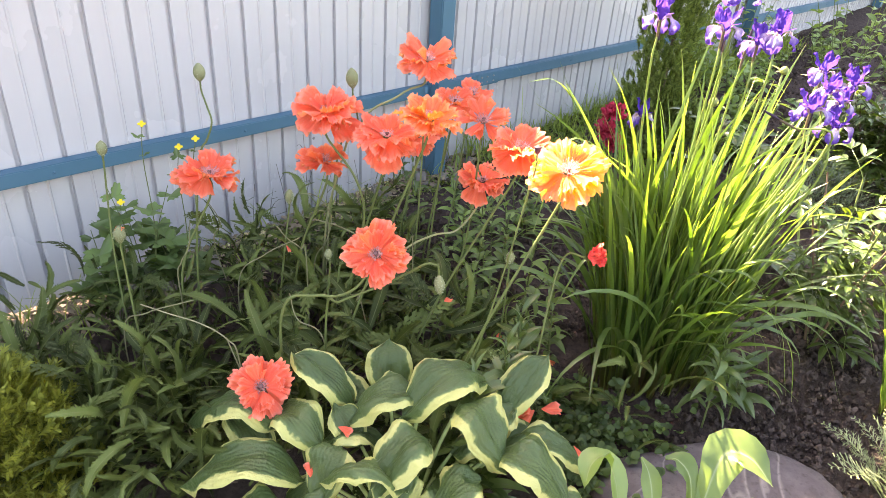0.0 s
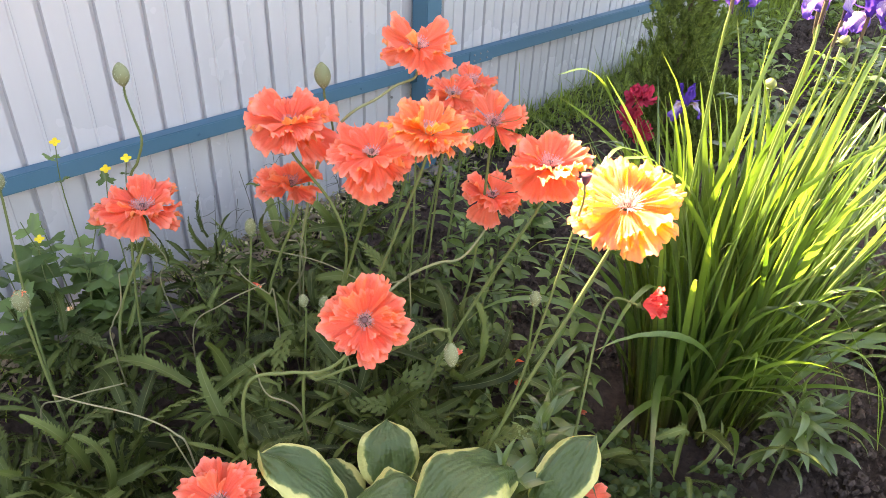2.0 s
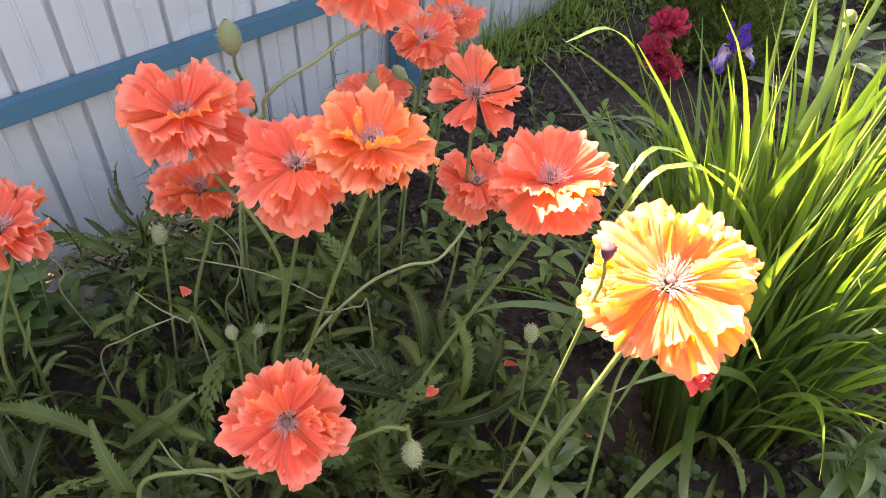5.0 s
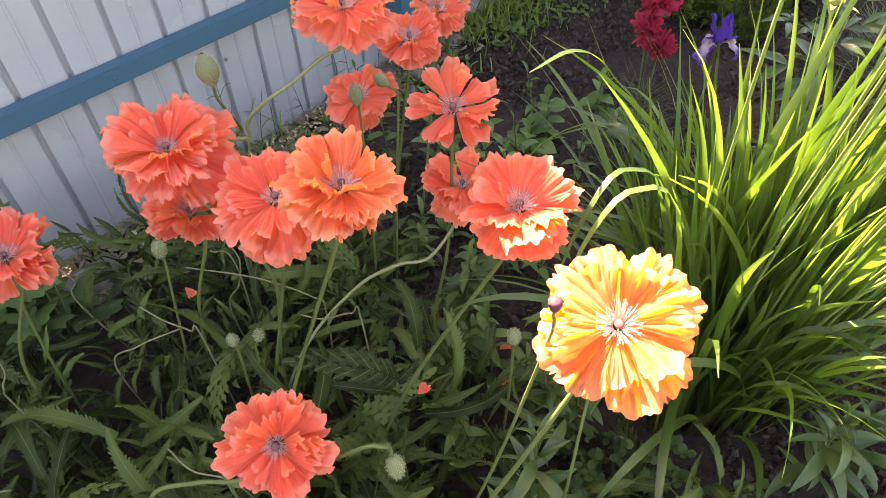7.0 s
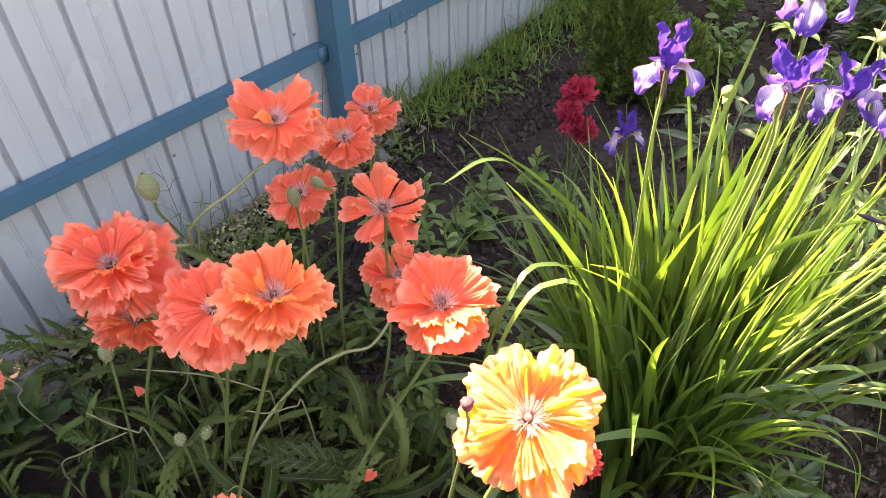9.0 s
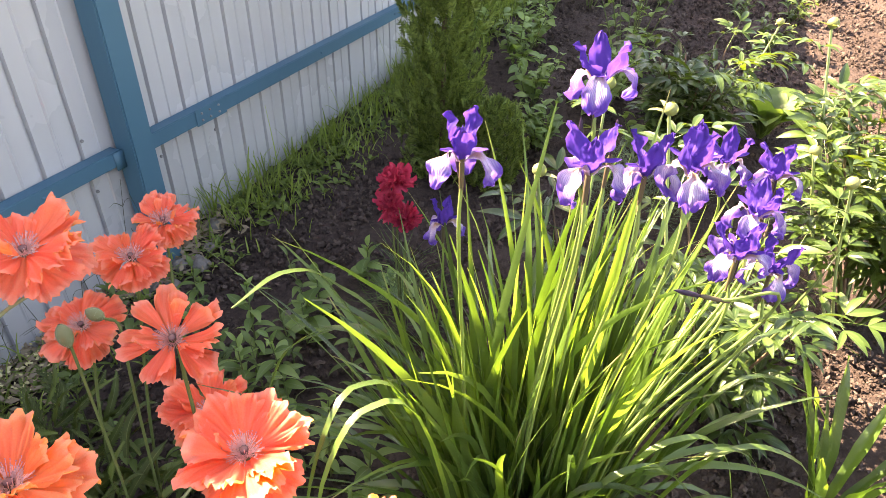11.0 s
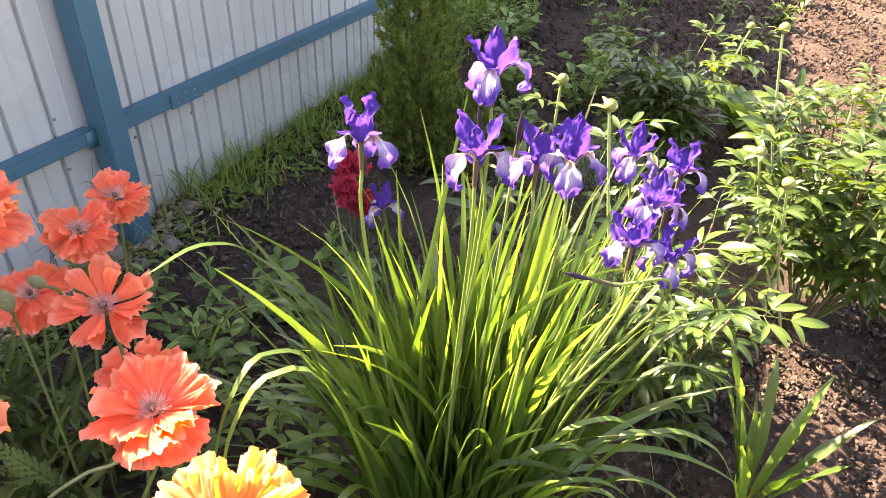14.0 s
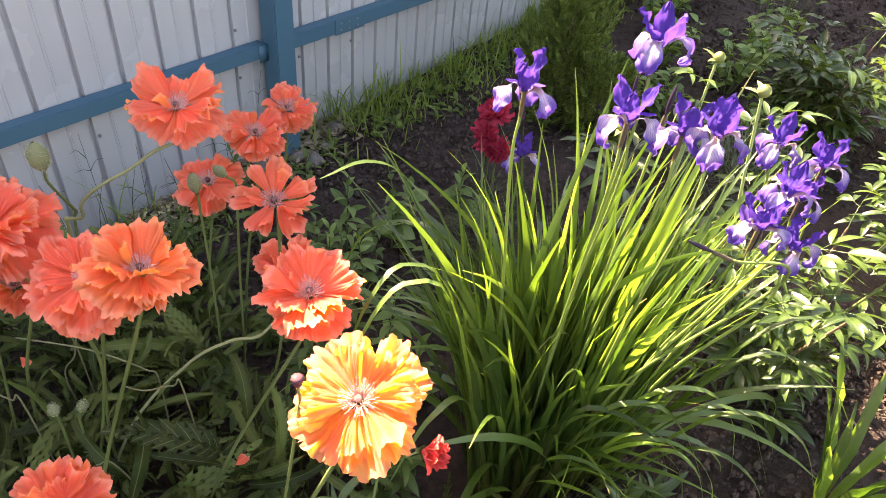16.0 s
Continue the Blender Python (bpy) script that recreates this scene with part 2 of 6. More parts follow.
M_PEONY = leaf_mat("peony_leaf", (0.022, 0.050, 0.011), (0.054, 0.096, 0.022), (0.190, 0.290, 0.024), 0.24, 0.33, rib=(0.110, 0.165, 0.055), spec=0.5)
M_SHOOT = leaf_mat("shoot_leaf", (0.036, 0.072, 0.017), (0.110, 0.165, 0.042), (0.174, 0.260, 0.037), 0.20, 0.45, rib=(0.099, 0.136, 0.062))
M_BED = leaf_mat("bed_leaf", (0.080, 0.150, 0.046), (0.210, 0.300, 0.100), (0.352, 0.526, 0.075), 0.32, 0.45, rib=(0.201, 0.276, 0.126))
M_CELANDINE = leaf_mat("celandine_leaf", (0.045, 0.095, 0.026), (0.120, 0.190, 0.060), (0.200, 0.330, 0.050), 0.22, 0.5, rib=(0.12, 0.17, 0.08))
M_LILY = leaf_mat("lily_leaf", (0.046, 0.090, 0.024), (0.100, 0.150, 0.044), (0.211, 0.322, 0.062), 0.28, 0.32, rib=(0.105, 0.143, 0.074), spec=0.6)
M_PALE = leaf_mat("pale_leaf", (0.110, 0.185, 0.050), (0.215, 0.300, 0.100), (0.330, 0.500, 0.060), 0.32, 0.38, rib=(0.315, 0.375, 0.188), spec=0.5)
M_THUJA = leaf_mat("thuja_spray", (0.028, 0.058, 0.013), (0.215, 0.285, 0.070), (0.26, 0.37, 0.05), 0.2, 0.6, stuff=True)
M_GOLD = leaf_mat("golden_thuja_spray", (0.074, 0.104, 0.017), (0.240, 0.255, 0.040), (0.383, 0.422, 0.046), 0.25, 0.6, stuff=True)
M_GRASS = leaf_mat("grass_blade", (0.055, 0.113, 0.020), (0.146, 0.218, 0.055), (0.382, 0.564, 0.064), 0.38, 0.5, stuff=True)
# Lighter copy of the lawn's grass, to offset the shade along the fence.
M_FENCE_GRASS = leaf_mat("lightened_fence_grass", (0.050, 0.092, 0.016), (0.280, 0.350, 0.090), (0.40, 0.56, 0.07), 0.38, 0.5, stuff=True)
M_LAWN = plain_mat("lawn_turf", (0.075, 0.105, 0.020), (0.150, 0.140, 0.060), 0.9, 5)
M_GREY = leaf_mat("grey_feather_leaf", (0.084, 0.119, 0.077), (0.154, 0.196, 0.126), (0.245, 0.315, 0.140), 0.25, 0.6, stuff=True)
M_FROND = leaf_mat("frond", (0.150, 0.200, 0.085), (0.300, 0.340, 0.190), (0.34, 0.42, 0.16), 0.25, 0.5, stuff=True)
M_BARK = plain_mat("bark", (0.10, 0.07, 0.05), (0.20, 0.13, 0.09), 0.9)
M_DRY = plain_mat("dry_litter", (0.165, 0.121, 0.077), (0.303, 0.242, 0.165), 0.9, stuff=True)
# Bits lit by sun under the fence, their brightness put into the colour.
M_CHIP = plain_mat("pale_sunlit_bit", (0.42, 0.36, 0.12), (0.62, 0.55, 0.34), 0.8, stuff=True)
M_STALK = plain_mat("dark_stalk", (0.045, 0.048, 0.028), (0.10, 0.10, 0.06), 0.8)
M_STONE = stone_mat("stone", (0.111, 0.098, 0.091), (0.247, 0.221, 0.202))
M_SLAB = stone_mat("slab_stone", (0.078, 0.060, 0.064), (0.150, 0.122, 0.124))
M_VIOLET = petal_mat("iris_standard", (0.036, 0.015, 0.175), (0.082, 0.040, 0.300), (0.135, 0.058, 0.45), 0.34, 22.0)
M_IRISBUD = plain_mat("iris_bud", (0.012, 0.007, 0.022), (0.035, 0.018, 0.050), 0.5)
M_CRIMSON = petal_mat("crimson_petal", (0.290, 0.011, 0.038), (0.560, 0.060, 0.120), (0.650, 0.045, 0.100), 0.3, 40.0)
M_YELLOW = plain_mat("yellow_petal", (0.75, 0.52, 0.02), (0.85, 0.66, 0.05), 0.5, through_part=0.3, glow=(1, 0.8, 0.05))


def fall_mat():
    """Iris fall: yellow-white throat, pale field with violet veins, violet rim."""
    n = Nodes("iris_fall")
    u, v = n.uv()
    wob = n.math("MULTIPLY", n.noise(70), 3.0)
    vein = n.math("SINE", n.math("ADD", n.math("MULTIPLY", n.math("SUBTRACT", u, 0.5), 105.0), n.math("MULTIPLY", wob, 1.6)))
    white = n.ramp(n.math("ADD", v, n.math("MULTIPLY", n.math("ABSOLUTE", n.math("SUBTRACT", u, 0.5)), 0.5)), (0.56, (1, 1, 1)), (0.92, (0, 0, 0)))
    violet = n.mix(n.random(), (0.075, 0.036, 0.28), (0.130, 0.070, 0.39))
    col = n.mix(n.math("MULTIPLY", white, n.ramp(vein, (0.35, (1, 1, 1)), (0.95, (0.35, 0.35, 0.35)))), violet, (0.62, 0.54, 0.68))
    throat = n.ramp(v, (0.36, (1, 1, 1)), (0.52, (0, 0, 0)))
    rim = n.ramp(n.math("ABSOLUTE", n.math("SUBTRACT", u, 0.5)), (0.22, (1, 1, 1)), (0.40, (0, 0, 0)))
    col = n.mix(n.math("MULTIPLY", throat, n.math("ADD", n.math("MULTIPLY", rim, 0.6), 0.3)), col, (0.34, 0.19, 0.05))
    return n.shade(col, 0.5, spec=0.25, normal=n.bump(vein, 0.3, 0.001), through_colour=n.mix(white, (0.22, 0.11, 0.60), (0.50, 0.38, 0.66)), through_part=0.28)


M_FALL = fall_mat()


# ---- mesh tools ----
class Build:
    """Collects vertices, faces and one (u, v) for each vertex."""

    def __init__(self):
        self.v, self.f, self.t, self.n = [], [], [], 0

    def add(self, verts, faces, uvs=None):
        verts = np.asarray(verts, float).reshape(-1, 3)
        self.v.append(verts)
        self.t.append(np.full((len(verts), 2), 0.5) if uvs is None else np.asarray(uvs, float).reshape(-1, 2))
        self.f.extend([tuple(i + self.n for i in face) for face in faces])
        self.n += len(verts)

    def grid(self, p, closed=False):
        m, k = p.shape[:2]
        u, v = np.meshgrid(np.linspace(0, 1, k), np.linspace(0, 1, m))
        faces = [(i * k + j, i * k + (j + 1) % k, (i + 1) * k + (j + 1) % k, (i + 1) * k + j) for i in range(m - 1) for j in range(k if closed else k - 1)]
        self.add(p, faces, np.stack([u, v], -1))

    def tube(self, path, radii, k=6):
        path = np.asarray(path, float)
        side, nor = sides(path)
        a = np.linspace(0, 2 * np.pi, k, endpoint=False)
        r = np.broadcast_to(np.asarray(radii, float), (len(path),))[:, None, None]
        self.grid(path[:, None] + r * (np.cos(a)[None, :, None] * side[:, None] + np.sin(a)[None, :, None] * nor[:, None]), True)

    def box(self, lo, hi, bevel=0.0):
        bm = bmesh.new()
        bmesh.ops.create_cube(bm, size=1.0)
        lo, hi = Vector(lo), Vector(hi)
        for w in bm.verts:
            w.co = Vector((lo[i] + (w.co[i] + 0.5) * (hi[i] - lo[i]) for i in range(3)))
        if bevel:
            bmesh.ops.bevel(bm, geom=bm.edges[:], offset=bevel, segments=2, affect="EDGES")
        bm.verts.index_update()
        self.add([w.co[:] for w in bm.verts], [[w.index for w in g.verts] for g in bm.faces])
        bm.free()

    def moved(self, other, m):
        """Takes in another build, moved by the matrix m."""
        mm = np.array(m)
        v = np.concatenate(other.v) @ mm[:3, :3].T + mm[:3, 3]
        self.add(v, other.f, np.concatenate(other.t))

    def mesh(self, name, mat, smooth=True):
        me = bpy.data.meshes.new(name)
        v = np.concatenate(self.v)
        me.from_pydata(v.tolist(), [], self.f)
        loops = np.empty(len(me.loops), int)
        me.loops.foreach_get("vertex_index", loops)
        me.uv_layers.new(name="UVMap").data.foreach_set("uv", np.concatenate(self.t)[loops].ravel())
        me.polygons.foreach_set("use_smooth", [smooth] * len(me.polygons))
        me.materials.append(mat)
        return me


def sides(path, up=(0.013, 0.021, 1.0)):
    """Side and normal vectors along a path."""
    t = np.gradient(path, axis=0)
    t /= np.linalg.norm(t, axis=1)[:, None] + 1e-12
    s = np.cross(t, np.asarray(up, float))
    bad = np.linalg.norm(s, axis=1) < 0.08
    s[bad] = np.cross(t[bad], (0.3, 1.0, 0.1))
    s /= np.linalg.norm(s, axis=1)[:, None] + 1e-12
    for i in range(1, len(s)):
        if s[i] @ s[i - 1] < 0:
            s[i] *= -1
    return s, np.cross(s, t)


def spline(points, count):
    """A smooth path through the points."""
    p = np.asarray(points, float)
    p = np.vstack([2 * p[0] - p[1], p, 2 * p[-1] - p[-2]])
    out = []
    for x in np.linspace(0, len(p) - 3 - 1e-9, count):
        i, s = int(x), x - int(x)
        a, b, c, d = p[i:i + 4]
        out.append(0.5 * (2 * b + (c - a) * s + (2 * a - 5 * b + 4 * c - d) * s * s + (3 * b - a - 3 * c + d) * s ** 3))
    return np.array(out)


def part(name, me, parent, m=None, label=""):
    """One mesh object under a thing or a part."""
    ob = new(name, me)
    ob.parent = parent
    if m is not None:
        ob.matrix_basis = m
    return tagged(ob, label)


def thing(name, where, label, category, group="", kind="", me=None):
    ob = new(name, me)
    ob.matrix_basis = where if isinstance(where, Matrix) else Matrix.Translation(where)
    if me is None:
        ob.empty_display_size = 0.05
    return tagged(ob, label, category, group, kind)


def ground_z(x, y):
    """The bed rises a little towards the back of the garden."""
    y = min(max(y, -6.0), 14.0)
    x = min(max(x, -8.0), 12.0)
    return 0.119 + 0.0126 * x + 0.0464 * (y - 1.5)


def on_ground(x, y, up=0.0):
    return Vector((x, y, ground_z(x, y) + up))


FENCE_TURN = radians(47.45)
FENCE_WAY = Vector((math.cos(FENCE_TURN), math.sin(FENCE_TURN), 0))
FENCE_OUT = Vector((math.sin(FENCE_TURN), -math.cos(FENCE_TURN), 0))
FENCE_AT = Vector((-0.0702, 2.8418, 0))


def from_fence(s, off, up=0.0):
    p = FENCE_AT + FENCE_WAY * s + FENCE_OUT * off
    return Vector((p.x, p.y, ground_z(p.x, p.y) + up))


def bent_path(rng, length, rise, bend, power=1.4, turn=0.0, count=9, sway=0.0):
    """A path in the local x-z plane: leaves the origin at the angle rise (degrees) and sags by bend degrees towards its tip."""
    p, out = np.zeros(3), [np.zeros(3)]
    for i in range(1, count):
        s = (i - 0.5) / (count - 1)
        a = radians(rise - bend * s ** power)
        w = radians(turn * s + sway * math.sin(s * 5))
        p = p + length / (count - 1) * np.array((math.cos(a) * math.cos(w), math.cos(a) * math.sin(w), math.sin(a)))
        out.append(p)
    return np.array(out)


def leaf_blade(path, widths, fold=0.0, across=3, twist=0.0, ripple=0.0, rng=None, roll=0.0):
    """A leaf surface along a path; fold lifts the edges, ripple waves them."""
    side, nor = sides(path)
    m = len(path)
    u = np.linspace(-1, 1, across)
    a = radians(roll) + np.linspace(0, radians(twist), m)[:, None]
    s2 = side * np.cos(a) + nor * np.sin(a)
    n2 = nor * np.cos(a) - side * np.sin(a)
    w = np.asarray(widths)[:, None, None]
    lift = fold * np.abs(u)[None, :, None] * w
    if ripple and rng:
        ph = rng.uniform(0, 6)
        v = np.linspace(0, 1, m)[:, None]
        lift = lift + (ripple * np.sin(v * 17 + ph + 1.5 * np.sign(u)[None, :]) * np.abs(u)[None, :] ** 2)[:, :, None]
    return path[:, None] + w * u[None, :, None] * s2[:, None] + lift * n2[:, None]


def lance(m, peak=0.4, sharp=1.0):
    """Widths of a lance-shaped leaf, 1 at its widest."""
    v = np.linspace(0, 1, m)
    return np.where(v < peak, np.sin(v / peak * np.pi / 2) ** 0.8, np.cos((v - peak) / (1 - peak) * np.pi / 2) ** sharp) * 0.98 + 0.012


def turned(where, way, spin=0.0):
    """A matrix that stands its z axis along way at where."""
    q = Vector(way).to_track_quat("Z", "Y").to_matrix().to_4x4()
    return Matrix.Translation(where) @ q @ Matrix.Rotation(spin, 4, "Z")


def aimed(where, az, tilt=0.0, roll=0.0, size=1.0):
    """A matrix that turns local +x to the azimuth az (radians)."""
    return Matrix.Translation(where) @ Matrix.Rotation(az, 4, "Z") @ Matrix.Rotation(-tilt, 4, "Y") @ Matrix.Rotation(roll, 4, "X") @ Matrix.Diagonal((size, size, size, 1))


def blob(rng, size, rough=0.25, rings=5, seg=8):
    """A lumpy stone or clod."""
    b = Build()
    off = Vector((rng.uniform(0, 50), rng.uniform(0, 50), rng.uniform(0, 50)))
    p = np.zeros((rings + 1, seg, 3))
    for i in range(rings + 1):
        for j in range(seg):
            a, e = 2 * math.pi * j / seg, math.pi * (i / rings - 0.5)
            d = Vector((math.cos(a) * math.cos(e), math.sin(a) * math.cos(e), math.sin(e)))
            r = 1 + rough * 2 * noise.noise(d * 1.3 + off) + rough * noise.noise(d * 3.1 + off)
            p[i, j] = (d.x * r * size[0], d.y * r * size[1], d.z * r * size[2])
    p[0] = p[0].mean(0)
    p[-1] = p[-1].mean(0)
    b.grid(p, True)
    return b


# ---- the ground: one sheet, fine near the beds and coarse towards the horizon ----
def graded(lo, hi, step, reach):
    a = list(np.arange(lo, hi, step))
    d = step
    up, down = [], []
    x, y = a[-1], a[0]
    while x < reach:
        d *= 1.22
        x, y = x + d, y - d
        up.append(x)
        down.append(y)
    return np.array(down[::-1] + a + up)


def build_ground():
    xs, ys = graded(-1.6, 4.6, 0.034, 900), graded(0.2, 5.2, 0.034, 900)
    p = np.zeros((len(ys), len(xs), 3))
    for i, y in enumerate(ys):
        for j, x in enumerate(xs):
            z = ground_z(x, y)
            if -3 < x < 8 and -2 < y < 9:
                q = Vector((x, y, 0))
                z += 0.022 * noise.noise(q * 3.1) + 0.014 * noise.noise(q * 9.0) + 0.013 * noise.noise(q * 24.0)
            p[i, j] = (x, y, z)
    b = Build()
    b.grid(p)
    tagged(new("ground", b.mesh("ground", M_SOIL)), "dark brown crumbly garden soil of the flower bed", "ground", kind="structure")


build_ground()


def build_clods():
    rng = random.Random(5)
    kinds = [blob(rng, (1, 0.8, 0.65), 0.6, 4, 6) for _ in range(7)]
    b = Build()
    for k in range(46000):
        if k < 9000:
            x, y = rng.uniform(0.6, 2.2), rng.uniform(1.0, 2.0)
        elif k < 22000:
            x, y = rng.uniform(-0.3, 1.3), rng.uniform(1.7, 3.2)
        else:
            x, y = (rng.uniform(1.6, 4.6), rng.uniform(2.6, 6.0)) if k > 30000 else (rng.uniform(-1.3, 3.8), rng.uniform(0.9, 4.6))
        if (Vector((x, y, 0)) - FENCE_AT).dot(FENCE_OUT) < 0.05:
            continue
        s = (0.0028 + 0.010 * rng.random() ** 3.5) * (1.0 if y < 3.2 else 1.35)
        m = Matrix.Translation(on_ground(x, y, 0.004 + s * 0.2)) @ Euler((rng.uniform(0, 6), rng.uniform(0, 6), rng.uniform(0, 6))).to_matrix().to_4x4() @ Matrix.Diagonal((s, s, s, 1))
        b.moved(kinds[rng.randrange(7)], m)
    tagged(new("soil_clods", b.mesh("soil_clods", M_CLOD, False)), "small loose clods and crumbs of brown soil", "soil", kind="stuff")


build_clods()

# ---- the fence ----
FENCE_TURN_M = Matrix.Rotation(FENCE_TURN, 4, "Z")
FENCE_TOP = 2.00
RAIL_TOP = 0.573


def fence_place(s, off=0.0, z=0.0):
    p = FENCE_AT + FENCE_WAY * s + FENCE_OUT * off
    return Matrix.Translation((p.x, p.y, z)) @ FENCE_TURN_M


def sheet_mesh(s0, s1):
    """Profiled steel sheet: shallow trapezoid ribs 115 mm apart; local x along the fence, -y to the garden."""
    b, prof = Build(), []
    first = 0.058 if s0 > -0.5 else 0.030
    k = math.ceil((s0 - first + 0.012) / 0.1158)
    prof.append((s0, 0.0))
    while first + k * 0.1158 < s1 - 0.008:
        c = first + k * 0.1158
        prof += [(c - 0.0075, 0.0), (c - 0.0055, 0.013), (c + 0.0055, 0.013), (c + 0.0075, 0.0)]
        if c + 0.058 < s1 - 0.01:
            prof += [(c + 0.0535, 0.0), (c + 0.0565, -0.0042), (c + 0.0595, -0.0042), (c + 0.0625, 0.0)]
        k += 1
    prof.append((s1, 0.0))
    zs = [0.0, 0.4, 0.9, 1.4, FENCE_TOP]
    for yo in (0.0, 0.0012):
        rows = []
        for i, z in enumerate(zs):
            row = []
            for s, d in prof:
                foot = from_fence(s, 0).z + (0.03 if s < -1.2 else -0.03)
                row.append((s, d + yo, foot if i == 0 else z))
            rows.append(row)
        b.grid(np.array(rows))
    return b.mesh("sheet", M_SHEET, False)


def build_fence():
    fence = thing("fence", fence_place(0), "white profiled steel sheet fence with blue-painted frame", "fence", kind="structure")
    step = 1.158
    for i in range(-4, 9):
        part("sheet", sheet_mesh(i * step, (i + 1) * step), fence)
    # posts of square tube with caps
    for s in (-3.02, -0.075, 2.87, 5.8, 8.7):
        z0 = from_fence(s, 0.06).z
        b = Build()
        b.box((-0.036, -0.036, z0 - 0.25), (0.036, 0.036, FENCE_TOP + 0.03), 0.004)
        post = part("post", b.mesh("post", M_BLUE, False), fence, Matrix.Translation((s, -0.052, 0)))
        c = Build()
        c.box((-0.039, -0.039, FENCE_TOP + 0.03), (0.039, 0.039, FENCE_TOP + 0.042), 0.003)
        part("cap", c.mesh("cap", M_BLUE), post)
    # rails of rectangular tube between the posts, two heights
    spans = ((-4.6, -3.06), (-2.98, -0.115), (-0.036, 2.83), (2.91, 5.76), (5.84, 8.66), (8.74, 10.4))
    for top in (RAIL_TOP, FENCE_TOP - 0.22):
        for a, c in spans:
            b = Build()
            b.box((a, -0.044, top - (0.042 if c < 0 else 0.047)), (c, -0.003, top), 0.003)
            rail = part("rail", b.mesh("rail", M_BLUE, False), fence)
            for s in np.arange(a + 0.30, c - 0.1, 0.579):
                q = Build()
                q.tube([(s, -0.043, top - 0.022), (s, -0.0475, top - 0.022), (s, -0.0482, top - 0.022)], [0.0042, 0.004, 0.0005], 8)
                part("screw", q.mesh("screw", M_BLUE), rail)
    # lap plate where two lengths of rail meet
    b = Build()
    b.box((0.165, -0.048, RAIL_TOP - 0.050), (0.30, -0.0445, RAIL_TOP + 0.003), 0.0015)
    plate = part("splice_plate", b.mesh("splice_plate", M_BLUE, False), fence, label="blue bolted splice plate")
    for s in (0.19, 0.225, 0.265):
        for z in (-0.035, -0.013):
            q = Build()
            q.tube([(s, -0.048, RAIL_TOP + z), (s, -0.0515, RAIL_TOP + z), (s, -0.0522, RAIL_TOP + z)], [0.0038, 0.0034, 0.0004], 8)
            part("bolt", q.mesh("bolt", M_BOLT), plate)
    # bracket behind the post on the near side
    b = Build()
    b.box((-0.145, -0.0475, RAIL_TOP - 0.052), (-0.112, -0.0445, RAIL_TOP - 0.001), 0.001)
    part("bracket", b.mesh("bracket", M_BLUE), fence)
    for s, z in ((0.045, 0.47), (-0.19, 0.47), (0.28, 0.46), (-0.65, 0.45), (-0.19, 0.62)):
        q = Build()
        q.tube([(s, 0.0, z), (s, -0.004, z), (s, -0.0046, z)], [0.005, 0.0046, 0.0005], 8)
        part("screw", q.mesh("screw", M_BOLT), fence)


build_fence()


# ---- oriental poppies ----
def petal_build(seed, fan, jag, crinkle, curl, nu=41, nv=12, lobes=0.13, wedge=0.0):
    """A pleated, ragged petal of unit length along +y; z is the flower's face. wedge narrows its foot."""
    rng = random.Random(seed)
    off = Vector((rng.uniform(0, 90), rng.uniform(0, 90), 0))
    p = np.zeros((nv, nu, 3))
    # ragged rim: broad lobes, fine teeth and a few narrow splits
    cut = [rng.random() + (1.0 if rng.random() < 0.16 else 0) for _ in range(nu)]
    for _ in range(max(1, nu // 20)):
        cut[rng.randrange(2, nu - 2)] += rng.uniform(3.0, 6.0)
    bend = rng.uniform(-0.12, 0.12)
    for i in range(nv):
        v = i / (nv - 1)
        for j in range(nu):
            u = 2 * j / (nu - 1) - 1
            q = off + Vector((u * 1.6, v * 1.2, 0))
            lobe = noise.noise(Vector((u * 3.4 * fan / 30 + off.x * 3, 0.4 * v, off.y)))
            edge = 1 - 0.17 * abs(u) ** 4 - jag * cut[j] * v ** 7 + lobes * lobe * v ** 2.5 + 0.08 * noise.noise(q * 1.1) * v
            a = radians(fan) * u * (1.0 - 0.10 * v * v - wedge * (1 - v)) * (1 + 0.2 * noise.noise(q * 0.9)) + bend * v * v
            r = (0.03 + 0.97 * v) * edge
            fold = noise.noise(Vector((u * 2.6 * fan / 40 + off.x, v * 1.1, off.y)))
            pleat = noise.noise(Vector((u * 12 * fan / 40 + off.y, v * 0.8, off.x)))
            frill = noise.noise(Vector((u * 9 * fan / 40 + off.x * 2, v * 4, off.y)))
            z = curl * v * v + crinkle * (0.75 * v * fold + 0.34 * v ** 0.8 * pleat + 0.55 * frill * v ** 3) - 0.10 * u * u * v
            p[i, j] = (r * math.sin(a) + 0.02 * u, r * math.cos(a), z)
    b = Build()
    b.grid(p)
    return b


def petal_set(mat, ruffle=1.0):
    return {
        "wide": [petal_build(10 + i, 50, 0.016, 0.24 * ruffle, -0.16, lobes=0.09).mesh("petal", mat) for i in range(6)],
        "mid": [petal_build(30 + i, 25 + 3 * (i % 3), 0.018, 0.30 * ruffle, -0.04, 27, 12, 0.11).mesh("petal", mat) for i in range(9)],
        "thin": [petal_build(50 + i, 13 + 2 * (i % 3), 0.020, 0.26 * ruffle, 0.04, 15, 10, 0.13).mesh("petal", mat) for i in range(8)],
    }


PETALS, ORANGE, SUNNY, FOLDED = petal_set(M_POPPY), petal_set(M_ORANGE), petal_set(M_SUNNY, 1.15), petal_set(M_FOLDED)


